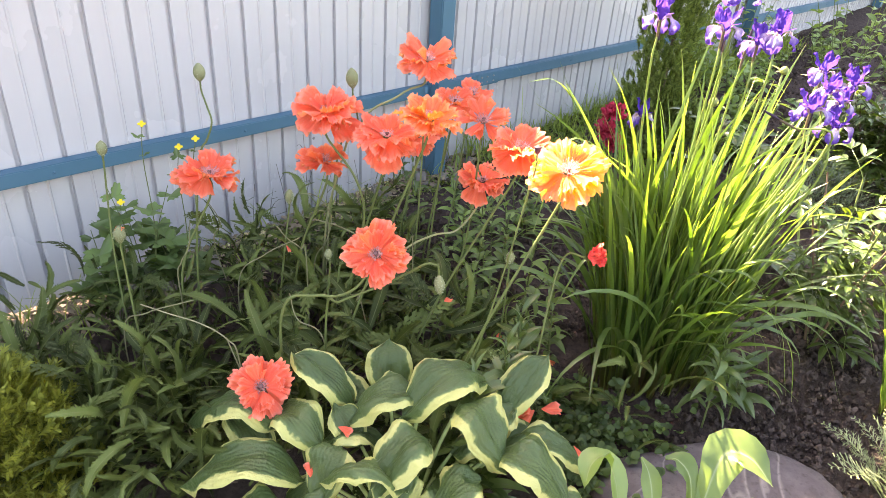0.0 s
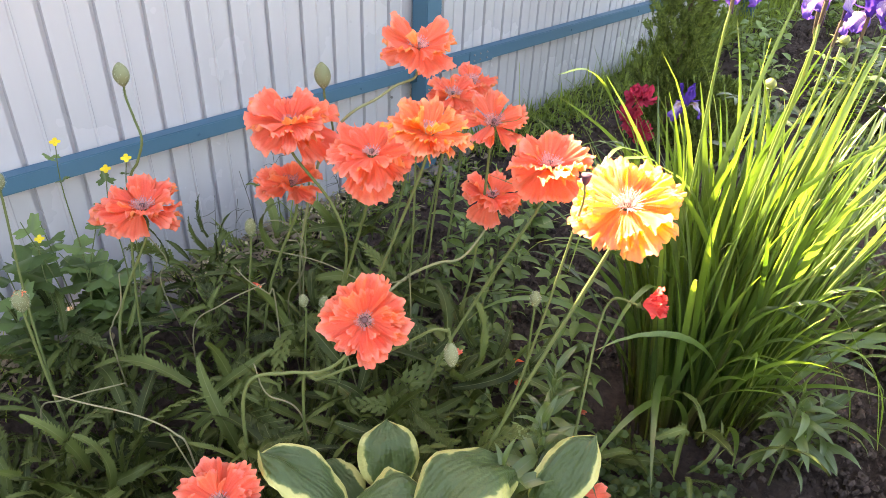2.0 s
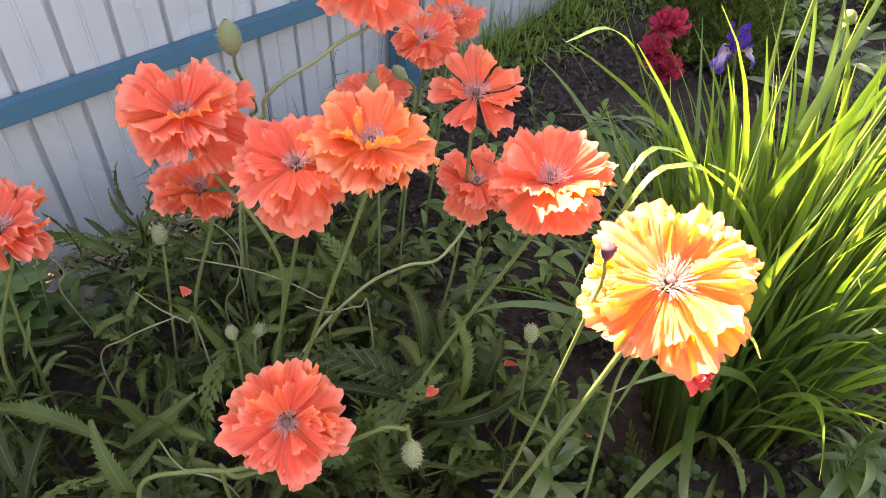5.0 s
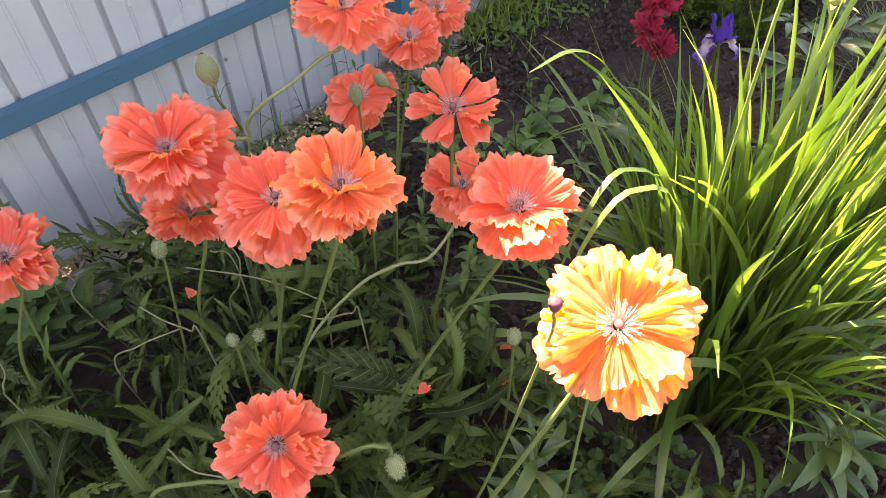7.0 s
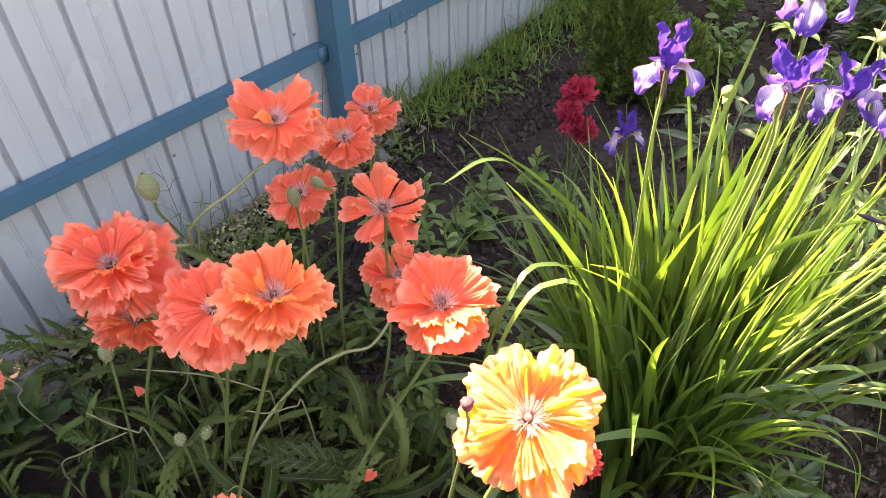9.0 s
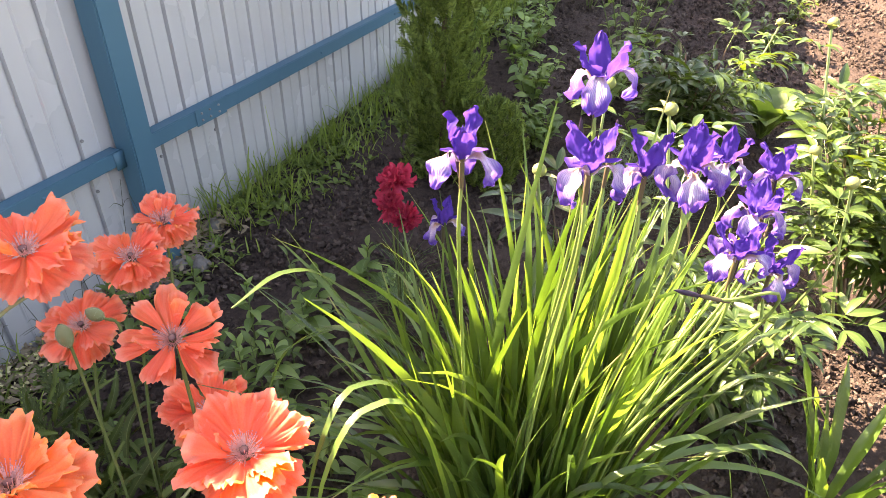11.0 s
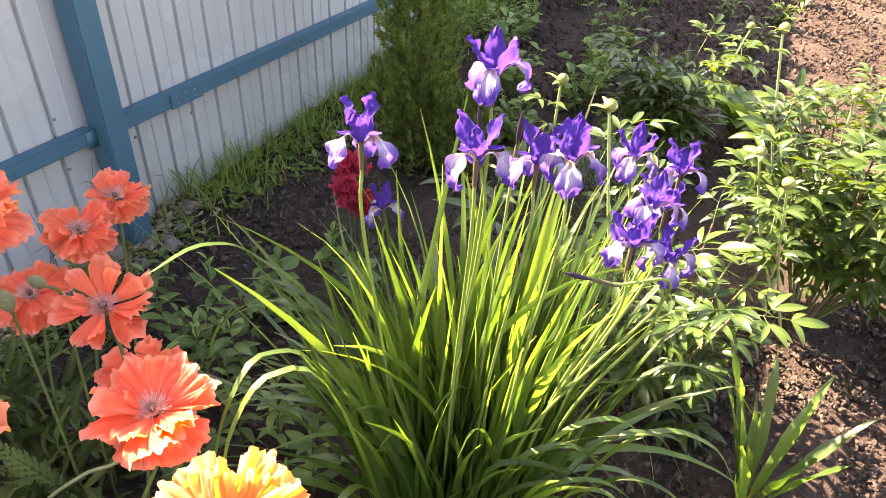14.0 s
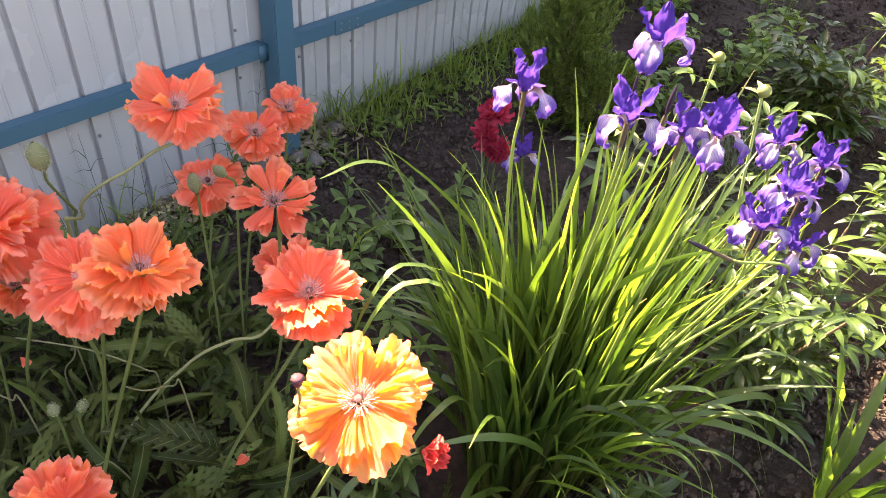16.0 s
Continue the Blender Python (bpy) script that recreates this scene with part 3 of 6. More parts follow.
def stamen_mesh(seed):
    rng = random.Random(seed)
    b, c = Build(), Build()
    for _ in range(170):
        a, r = rng.uniform(0, 6.283), 0.006 + 0.016 * rng.random() ** 0.7
        h = rng.uniform(0.006, 0.015)
        tip = np.array((math.cos(a) * r, math.sin(a) * r, h))
        root = np.array((math.cos(a) * 0.005, math.sin(a) * 0.005, 0.0))
        b.tube(np.array([root, (root + tip) / 2 + (0, 0, 0.002), tip]), [0.00035, 0.0003, 0.0003], 3)
        c.tube(np.array([tip, tip + (0, 0, 0.0009), tip + (0, 0, 0.0018)]), [0.0003, 0.0007, 0.0002], 4)
    count = len(b.f)
    b.moved(c, Matrix.Identity(4))
    me = b.mesh("stamen_ring", M_STAMEN)
    me.materials.append(M_ANTHER)
    me.polygons.foreach_set("material_index", [0 if i < count else 1 for i in range(len(me.polygons))])
    return me


def pod_mesh(mat, name="seed_pod"):
    b = Build()
    prof = [(0.002, 0), (0.004, 0.002), (0.0054, 0.005), (0.0056, 0.008), (0.0064, 0.009), (0.0066, 0.0098), (0.003, 0.0108), (0.0003, 0.0112)]
    a = np.linspace(0, 2 * np.pi, 18, endpoint=False)
    p = np.array([[(r * math.cos(t) * (1 + (0.09 * math.cos(9 * t) if r > 0.006 else 0)), r * math.sin(t) * (1 + (0.09 * math.cos(9 * t) if r > 0.006 else 0)), z) for t in a] for r, z in prof])
    b.grid(p, True)
    return b.mesh(name, mat)


STAMENS = [stamen_mesh(i) for i in range(3)]
POD, DRY_POD = pod_mesh(M_PODTOP), pod_mesh(M_PODDRY)


def calyx_mesh():
    b = Build()
    b.tube([(0, 0, -0.012), (0, 0, -0.006), (0, 0, -0.002), (0, 0, 0.001)], [0.003, 0.0045, 0.0075, 0.009], 10)
    return b.mesh("receptacle", M_STEM)


CALYX = calyx_mesh()


def stem_mesh(path, r0=0.0031, r1=0.0024, mat=None, hairs=True, seed=0):
    b = Build()
    b.tube(path, np.linspace(r0, r1, len(path)), 7)
    if hairs:
        rng = random.Random(seed)
        for _ in range(int(len(path) * 16)):
            i = rng.randrange(len(path) - 1)
            q = path[i] + (path[i + 1] - path[i]) * rng.random()
            d = np.array((rng.gauss(0, 1), rng.gauss(0, 1), rng.gauss(0, 0.5)))
            d /= np.linalg.norm(d)
            b.add([q + d * r1 * 0.8 + (0.0003, 0, 0), q + d * r1 * 0.8 - (0.0003, 0, 0), q + d * (r1 + rng.uniform(0.0025, 0.005))], [(0, 1, 2)])
    return b.mesh("stem", mat or M_STEM)


def poppy(centre, axis, size, root, bend, seed, rings, cup=8.0, droop=55.0, label="", group="poppies in bloom", star=False, stem=None, petals=PETALS, skirt=38):
    """A flower on its hairy stem. rings: counts of petals from the outer skirt inward; centre: the tip of the stamens; bend: points the stem passes."""
    rng = random.Random(seed)
    axis = Vector(axis).normalized()
    centre = Vector(centre) - axis * 0.009
    base = on_ground(*root)
    ob = thing("poppy", base, label or "coral red double oriental poppy on a hairy stem", "poppy", group)
    top = centre - axis * 0.010
    pts = [Vector((0, 0, -0.02))] + [Vector(q) - base for q in bend] + [top - axis * 0.05 - base, top - base]
    path = spline(pts, 10 + 5 * len(pts))
    part("stem", stem_mesh(path, seed=seed, mat=stem), ob)
    m = turned(centre - base, axis, rng.uniform(0, 6.28))
    head = part("flower", CALYX, ob, m)
    part("seed_pod", POD, head, Matrix.Diagonal((0.72, 0.72, 0.8, 1)))
    part("stamen_ring", STAMENS[seed % 3], head, Matrix.Scale(0.72 if rings[3] >= 5 and not star else 1.0, 4))
    turn = (Matrix.Translation(-(centre - base)) @ m).to_3x3()
    kinds = (("wide", rings[0], 0.46, cup - skirt, 0.0), ("mid", rings[1], 0.46, cup, 0.5), ("mid", rings[2], 0.41, cup + 20, 0.2), ("thin", rings[3], 0.29, cup + 33, 0.7))
    if star:
        kinds = (("thin", 10, 0.48, cup, 0.0), ("mid", 2, 0.50, cup - 6, 0.0), ("thin", 6, 0.36, cup + 14, 0.3), ("thin", 3, 0.26, cup + 26, 0.5))
    # the side of the flower that hangs lowest
    low = max((2 * math.pi * i / 36 for i in range(36)), key=lambda a: -(turn @ Vector((-math.sin(a), math.cos(a), 0))).z)
    for kind, count, length, rise, shift in kinds:
        for i in range(count):
            a = 2 * math.pi * (i + shift) / count + rng.uniform(-0.30, 0.30)
            if star and kind == "thin" and length > 0.4:
                a = low + 0.9 + 4.5 * i / (count - 1) + rng.uniform(-0.18, 0.18)
            if star and kind == "mid":
                a = low - 0.35 + 0.95 * i
            way = turn @ Vector((-math.sin(a), math.cos(a), 0))
            e = rise + rng.uniform(-18, 18)
            down = max(0.0, -way.z)
            e -= droop * down * (1.0 if length > 0.4 else 0.55)
            s = size * length * rng.uniform(0.80, 1.14)
            pm = Matrix.Rotation(a, 4, "Z") @ Matrix.Translation((0, 0.0085, 0.0004 * i - 0.001)) @ Matrix.Rotation(radians(e), 4, "X") @ Matrix.Rotation(rng.uniform(-0.38, 0.38), 4, "Y") @ Matrix.Diagonal((s, s, s, 1))
            part("petal", petals[kind][rng.randrange(len(petals[kind]))], head, pm)
    return ob


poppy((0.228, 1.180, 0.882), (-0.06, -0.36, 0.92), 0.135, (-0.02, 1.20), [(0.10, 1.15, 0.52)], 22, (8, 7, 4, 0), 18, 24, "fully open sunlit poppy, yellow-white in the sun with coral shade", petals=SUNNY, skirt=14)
poppy((0.156, 1.382, 0.843), (0.0, -0.10, 0.99), 0.138, (-0.12, 1.34), [(0.00, 1.40, 0.42)], 2, (5, 7, 5, 3), 16, 20, "coral double poppy with sunlit yellow inner petals")
poppy((-0.035, 1.354, 0.902), (0.14, 0.04, 0.98), 0.127, (-0.28, 1.33), [(-0.16, 1.34, 0.50)], 3, (8, 8, 4, 1), 28, 10, "bowl-shaped double poppy, backlit orange, standing over its stem", petals=ORANGE, skirt=22)
poppy((-0.127, 1.400, 0.843), (0.02, -0.16, 0.98), 0.142, (-0.30, 1.42), [(-0.20, 1.46, 0.50)], 4, (4, 8, 6, 5), 10, 40)
poppy((-0.271, 1.474, 0.861), (0.04, -0.14, 0.98), 0.160, (-0.24, 1.46), [(-0.22, 1.48, 0.40), (-0.185, 1.465, 0.60), (-0.205, 1.455, 0.71)], 5, (5, 9, 8, 6), 12, 30, "large dense coral double poppy")
poppy((-0.285, 1.494, 0.735), (-0.06, -0.02, 0.99), 0.118, (-0.42, 1.56), [(-0.36, 1.53, 0.45)], 6, (3, 8, 6, 4), 16, 20, skirt=25)
poppy((-0.535, 1.440, 0.705), (0.10, -0.06, 0.98), 0.148, (-0.62, 1.42), [(-0.63, 1.43, 0.42)], 7, (4, 8, 7, 4), 14, 30)
poppy((-0.116, 1.166, 0.683), (0.06, -0.72, 0.69), 0.124, (-0.26, 1.14), [(-0.31, 1.16, 0.40), (-0.300, 1.17, 0.545), (-0.24, 1.18, 0.563), (-0.193, 1.18, 0.567), (-0.155, 1.185, 0.590)], 8, (3, 13, 9, 5), 14, 10, "flat round coral poppy facing outward", skirt=20)
poppy((-0.321, 1.043, 0.434), (0.12, -0.60, 0.79), 0.114, (-0.42, 1.20), [(-0.40, 1.14, 0.33)], 9, (4, 12, 9, 5), 12, 12, "coral poppy hanging low over the hosta", skirt=20)
poppy((-0.067, 1.677, 0.940), (0.06, -0.18, 0.98), 0.154, (-0.36, 1.75), [(-0.33, 1.72, 0.45), (-0.251, 1.62, 0.735), (-0.246, 1.61, 0.762), (-0.214, 1.60, 0.775), (-0.209, 1.60, 0.802), (-0.18, 1.61, 0.828), (-0.142, 1.635, 0.843), (-0.107, 1.66, 0.862)], 10, (6, 6, 4, 2), 18, 40, "tall coral double poppy before the fence post", stem=M_STEMDRY, skirt=26)
poppy((0.005, 1.876, 0.781), (0.06, -0.20, 0.97), 0.114, (-0.08, 1.86), [(-0.04, 1.87, 0.45)], 11, (4, 7, 5, 3), 16, 30)
poppy((0.051, 1.976, 0.780), (0.08, -0.22, 0.97), 0.112, (-0.02, 1.94), [(0.02, 1.95, 0.45)], 12, (4, 8, 5, 3), 14, 30)
poppy((-0.088, 1.840, 0.690), (0.02, -0.24, 0.96), 0.122, (-0.16, 1.90), [(-0.13, 1.88, 0.40)], 13, (4, 7, 4, 3), 8, 50)
poppy((0.080, 1.602, 0.824), (0.02, -0.36, 0.93), 0.123, (-0.02, 1.62), [(0.06, 1.64, 0.45)], 14, (2, 5, 5, 5), 16, 40, "star-like coral poppy with narrow separate petals", star=True)
poppy((0.092, 1.640, 0.653), (-0.03, -0.12, 0.99), 0.130, (-0.30, 1.40), [(-0.20, 1.50, 0.36), (-0.10, 1.58, 0.455), (-0.022, 1.598, 0.500), (0.038, 1.600, 0.520)], 15, (4, 8, 7, 5), 10, 40, stem=M_STEMDRY)


def bud_mesh(seed, length=0.042, r=0.0108):
    rng = random.Random(seed)
    b = Build()
    v = np.linspace(0, 1, 10)
    prof = r * np.sin(np.pi * np.clip(v, 0.02, 0.985)) ** 0.62
    b.tube(np.stack([np.zeros(10), np.zeros(10), v * length], 1), prof, 14)
    for _ in range(260):
        t, a = rng.uniform(0.08, 0.95), rng.uniform(0, 6.283)
        rr = r * math.sin(math.pi * t) ** 0.62
        d = np.array((math.cos(a), math.sin(a), (t - 0.5) * 1.0))
        q = np.array((math.cos(a) * rr, math.sin(a) * rr, t * length))
        e = np.array((-math.sin(a), math.cos(a), 0)) * 0.00022
        b.add([q + e, q - e, q + d * rng.uniform(0.002, 0.004)], [(0, 1, 2)])
    me = b.mesh("bud", M_BUD)
    me.materials.append(M_HAIR)
    n0 = 9 * 14
    idx = np.array([0 if i < n0 else 1 for i in range(len(me.polygons))])
    me.polygons.foreach_set("material_index", idx)
    return me


BUDS = [bud_mesh(1), bud_mesh(2, 0.037, 0.0122), bud_mesh(3, 0.036, 0.0112)]


def poppy_bud(at, axis, root, bend, seed, label="", size=1.0, tip=None):
    """at: the middle of the bud; axis: from stem to tip."""
    at, axis = Vector(at), Vector(axis).normalized()
    base = on_ground(*root)
    ob = thing("poppy_bud", base, label or "closed hairy green poppy bud on a long stem", "poppy bud", "poppy buds")
    foot = at - axis * 0.015 * size
    pts = [Vector((0, 0, -0.02))] + [Vector(q) - base for q in bend] + [foot - axis * 0.022 - base, foot - base]
    part("stem", stem_mesh(spline(pts, 10 + 5 * len(pts)), 0.0026, 0.0019, M_STEM, True, seed), ob)
    bud = part("bud", BUDS[seed % 3], ob, turned(foot - base, axis) @ Matrix.Diagonal((size, size, size, 1)))
    if tip:
        for i in range(4):
            part("petal", PETALS["mid"][i], bud, Matrix.Translation((0, 0, 0.018)) @ Matrix.Rotation(i * 1.6, 4, "Z") @ Matrix.Rotation(radians(72), 4, "X") @ Matrix.Diagonal((tip, tip, tip, 1)), "coral petal tip pushing out")
    return ob


poppy_bud((-0.582, 1.562, 0.890), (0.0, 0.0, 1), (-0.62, 1.45), [(-0.60, 1.46, 0.45), (-0.578, 1.49, 0.70), (-0.556, 1.50, 0.757), (-0.545, 1.51, 0.795), (-0.560, 1.53, 0.825)], 1, size=1.15)
poppy_bud((-0.229, 1.566, 0.902), (-0.05, 0.0, 1), (-0.36, 1.72), [(-0.30, 1.72, 0.62), (-0.255, 1.66, 0.735), (-0.222, 1.60, 0.79)], 2, "plump olive-green hairy poppy bud on a long stem", 1.3)
poppy_bud((0.010, 1.176, 0.622), (0.12, -0.1, -0.98), (-0.24, 1.24), [(-0.225, 1.21, 0.50), (-0.19, 1.18, 0.553), (-0.117, 1.178, 0.595), (-0.054, 1.178, 0.635), (-0.018, 1.178, 0.660), (0.002, 1.177, 0.660)], 3, "nodding hairy poppy bud on a hooked stem")
poppy_bud((-0.779, 1.443, 0.734), (0.05, 0, 1), (-0.75, 1.36), [(-0.78, 1.41, 0.45)], 4)
poppy_bud((-0.663, 1.246, 0.628), (0.05, 0, 1), (-0.66, 1.26), [(-0.665, 1.25, 0.38)], 5, "poppy bud splitting to show coral petals", 1.12, 0.016)
poppy_bud((-0.383, 1.541, 0.601), (0.1, -0.1, 1), (-0.44, 1.50), [(-0.41, 1.53, 0.38)], 6)
poppy_bud((-0.265, 1.432, 0.512), (-0.1, 0.1, 1), (-0.30, 1.46), [(-0.275, 1.44, 0.35)], 7, size=0.75)
poppy_bud((-0.232, 1.451, 0.498), (0.3, 0.1, 0.9), (-0.28, 1.48), [(-0.255, 1.46, 0.35)], 8, size=0.75)
poppy_bud((-0.071, 1.709, 0.765), (-0.05, 0, 1), (-0.10, 1.74), [(-0.075, 1.715, 0.45)], 9)
poppy_bud((-0.031, 1.734, 0.778), (-0.5, -0.1, 0.6), (-0.06, 1.78), [(-0.03, 1.75, 0.50), (-0.012, 1.735, 0.70)], 10, size=0.8)
poppy_bud((0.165, 1.40, 0.56), (0.0, 0.1, 1), (0.16, 1.44), [(0.165, 1.41, 0.36)], 11, "poppy bud splitting to show coral petals", 0.9, 0.014)


def dry_pod():
    base = on_ground(0.02, 1.22)
    ob = thing("poppy_seed_head", base, "small plum-coloured poppy seed head on a bare stem", "seed head")
    tip = Vector((0.168, 1.176, 0.905)) - base
    part("stem", stem_mesh(spline([(0, 0, -0.02), (0.09, -0.03, 0.4), tip - Vector((0.004, 0, 0.06)), tip], 24), 0.0022, 0.0016, M_STEM, False), ob)
    part("seed_pod", DRY_POD, ob, Matrix.Translation(tip) @ Matrix.Diagonal((1.0, 1.0, 1.35, 1)))


dry_pod()


def crumpled_bud():
    """Half-open flower: petals still folded into a ball."""
    base = on_ground(0.20, 1.20)
    ob = thing("poppy", base, "half-open coral poppy still crumpled into a ball", "poppy", "poppies in bloom")
    c = Vector((0.324, 1.257, 0.664)) - base
    ax = Vector((0.55, -0.45, 0.45)).normalized()
    part("stem", stem_mesh(spline([(0, 0, -0.02), (0.03, 0.02, 0.30), c - ax * 0.09, c - ax * 0.02], 24), 0.0026, 0.002), ob)
    head = part("flower", CALYX, ob, turned(c - ax * 0.018, ax))
    rng = random.Random(77)
    for i in range(14):
        s = rng.uniform(0.034, 0.046)
        part("petal", FOLDED["mid"][i % 6], head, Matrix.Rotation(i * 2.4, 4, "Z") @ Matrix.Translation((0, 0.003, 0)) @ Matrix.Rotation(radians(rng.uniform(58, 92)), 4, "X") @ Matrix.Diagonal((s, s, s, 1)))


crumpled_bud()


def fallen_petal(x, y, z, seed, size=0.045):
    rng = random.Random(seed)
    m = Matrix.Translation((x, y, z)) @ Euler((rng.uniform(-0.5, 0.5), rng.uniform(-0.5, 0.5), rng.uniform(0, 6))).to_matrix().to_4x4() @ Matrix.Diagonal((size, size, size, 1))
    thing("fallen_petal", m, "fallen coral poppy petal lying on the leaves", "petal", "fallen petals", me=PETALS["mid"][seed % 6])


def bare_stem(pts, r=0.0022, mat=None):
    base = Vector(pts[0])
    ob = thing("bare_stem", base, "pale bent dead poppy stem leaning through the leaves", "stem", "bare stems")
    part("stalk", stem_mesh(spline([Vector(q) - base for q in pts], 8 * len(pts)), r, r * 0.7, mat or M_STEMDRY, False), ob)


for root, *rest in (
    ((-0.62, 1.20), (-0.63, 1.19, 0.34), (-0.615, 1.175, 0.40), (-0.60, 1.16, 0.395)),
    ((-0.48, 1.10), (-0.52, 1.12, 0.22), (-0.57, 1.14, 0.30)),
    ((-0.55, 1.62), (-0.60, 1.58, 0.42), (-0.575, 1.57, 0.50), (-0.60, 1.56, 0.57)),
    ((-0.34, 1.66), (-0.30, 1.60, 0.50), (-0.325, 1.58, 0.56)),
    ((-0.14, 1.44), (-0.18, 1.40, 0.40), (-0.20, 1.38, 0.44)),
    ((-0.40, 1.18), (-0.40, 1.15, 0.40), (-0.42, 1.15, 0.455), (-0.47, 1.15, 0.490), (-0.54, 1.15, 0.511), (-0.593, 1.15, 0.528)),
    ((-0.36, 1.13), (-0.375, 1.13, 0.34), (-0.388, 1.12, 0.404), (-0.411, 1.12, 0.486)),
    ((-0.60, 1.38), (-0.607, 1.36, 0.437), (-0.59, 1.35, 0.509), (-0.567, 1.35, 0.552), (-0.556, 1.35, 0.618)),
    ((-0.17, 1.57), (-0.15, 1.56, 0.42), (-0.165, 1.55, 0.475), (-0.25, 1.55, 0.525), (-0.36, 1.55, 0.552)),
    ((-0.33, 1.47), (-0.325, 1.455, 0.49), (-0.336, 1.45, 0.515), (-0.369, 1.45, 0.541), (-0.395, 1.45, 0.575)),
    ((-0.06, 1.47), (-0.065, 1.455, 0.53), (-0.078, 1.45, 0.556), (-0.124, 1.45, 0.543), (-0.156, 1.45, 0.554)),
    ((-0.33, 1.62), (-0.340, 1.60, 0.376), (-0.308, 1.60, 0.45), (-0.291, 1.60, 0.519), (-0.308, 1.60, 0.565), (-0.338, 1.60, 0.589), (-0.369, 1.60, 0.587)),
    ((-0.22, 1.27), (-0.24, 1.25, 0.393), (-0.298, 1.25, 0.449), (-0.313, 1.25, 0.516)),
    ((-0.52, 1.50), (-0.50, 1.46, 0.40), (-0.42, 1.43, 0.50), (-0.33, 1.42, 0.56)),
    ((-0.70, 1.25), (-0.68, 1.22, 0.40), (-0.61, 1.20, 0.47), (-0.50, 1.19, 0.52)),
):
    bare_stem([tuple(on_ground(*root, -0.01))] + rest, 0.0017, M_STEMDEAD)


# ---- poppy foliage ----
def poppy_leaf(seed, length=0.30, rise=55, bend=75):
    """Feather-cut leaf: toothed lobes along an arching midrib."""
    rng = random.Random(seed)
    b = Build()
    path = bent_path(rng, length, rise, bend, 1.3, rng.uniform(-15, 15), 22)
    side, nor = sides(path)
    b.tube(path, np.linspace(0.0026, 0.0007, 22), 4)
    for i in range(4, 22, 2):
        s = i / 21
        size = length * 0.185 * math.sin(math.pi * min(1, 0.12 + 0.86 * s)) ** 0.8 + 0.006
        for sg in (-1, 1):
            d = side[i] * sg + (path[min(i + 1, 21)] - path[i - 1]) / length * 13 * (0.8 + 0.9 * s) + nor[i] * rng.uniform(0.0, 0.45)
            d /= np.linalg.norm(d)
            m = 8
            p = path[i] + np.linspace(0, 1, m)[:, None] * d * size * rng.uniform(0.85, 1.15) - nor[i] * (np.linspace(0, 1, m) ** 2)[:, None] * size * 0.25
            w = size * 0.21 * np.array((0.45, 1.0, 0.42, 1.05, 0.38, 0.8, 0.25, 0.02))
            b.grid(leaf_blade(p, w, 0.25, 3))
    tip = path[-1] - path[-3]
    tip /= np.linalg.norm(tip)
    b.grid(leaf_blade(path[-1] + np.linspace(0, 1, 8)[:, None] * tip * length * 0.10, length * 0.03 * np.array((0.5, 0.95, 0.6, 1.0, 0.5, 0.8, 0.3, 0.02)), 0.2, 3))
    return b.mesh("leaf", M_PLEAF)


def toothed_leaf(seed, length=0.24, rise=65, bend=70, girth=0.0085, tooth=0.0115):
    """Narrow leaf with a close row of forward-pointing teeth down both edges."""
    rng = random.Random(seed)
    b = Build()
    m = 30
    path = bent_path(rng, length, rise, bend, 1.4, rng.uniform(-45, 45), m, rng.uniform(-14, 14))
    side, nor = sides(path)
    v = np.linspace(0, 1, m)
    body = girth * np.sin(np.pi * np.clip(0.12 + 0.86 * v, 0, 1)) ** 0.7 + 0.0012
    b.grid(leaf_blade(path, body, 0.35, 5, 0, 0.0022, rng))
    for i in range(4, m - 1):
        t = (path[i + 1] - path[i - 1]) / np.linalg.norm(path[i + 1] - path[i - 1])
        for sg in (-1, 1):
            size = rng.uniform(0.5, 1.3) * tooth * math.sin(math.pi * min(1, 0.15 + 0.84 * v[i])) ** 0.8
            root = path[i] + side[i] * sg * body[i] * 0.9 + nor[i] * body[i] * 0.3
            d = side[i] * sg * 0.75 + t * 0.75 + nor[i] * rng.uniform(0.0, 0.6)
            w = t * 0.0038
            b.add([root - w, root + w, root + d * size * 0.55 + w * 0.9, root + d * size, root + d * size * 0.5 - w * 0.5], [(0, 1, 2), (0, 2, 4), (4, 2, 3)], [(0.8, v[i])] * 5)
    return b.mesh("leaf", M_PLEAF)


POPPY_LEAVES = [poppy_leaf(200 + i, 0.22 + 0.03 * (i % 4), 46 + 9 * (i % 3), 45 + 22 * (i % 4)) for i in range(3)]
POPPY_LEAVES += [toothed_leaf(240 + i, 0.15 + 0.03 * (i % 4), 58 + 8 * (i % 4), 40 + 22 * (i % 5), 0.0060 + 0.0016 * (i % 4), 0.0085 + 0.0025 * (i % 3)) for i in range(16)]


def lance_leaf(seed, length, width, rise, bend):
    """Plain narrow leaf with a wavy, finely notched rim."""
    rng = random.Random(seed)
    m = 18
    path = bent_path(rng, length, rise, bend, 1.4, rng.uniform(-20, 20), m)
    notch = np.array([1.0 + (0.16 if i % 2 else -0.10) * rng.random() for i in range(m)])
    b = Build()
    b.grid(leaf_blade(path, width * lance(m, 0.45) * notch, 0.35, 5, rng.uniform(-40, 40), width * 0.18, rng))
    return b.mesh("leaf", M_PLEAF)


POPPY_LEAVES += [lance_leaf(270 + i, 0.14 + 0.02 * (i % 4), 0.0080 + 0.002 * (i % 3), 50 + 9 * (i % 4), 35 + 20 * (i % 4)) for i in range(4)]


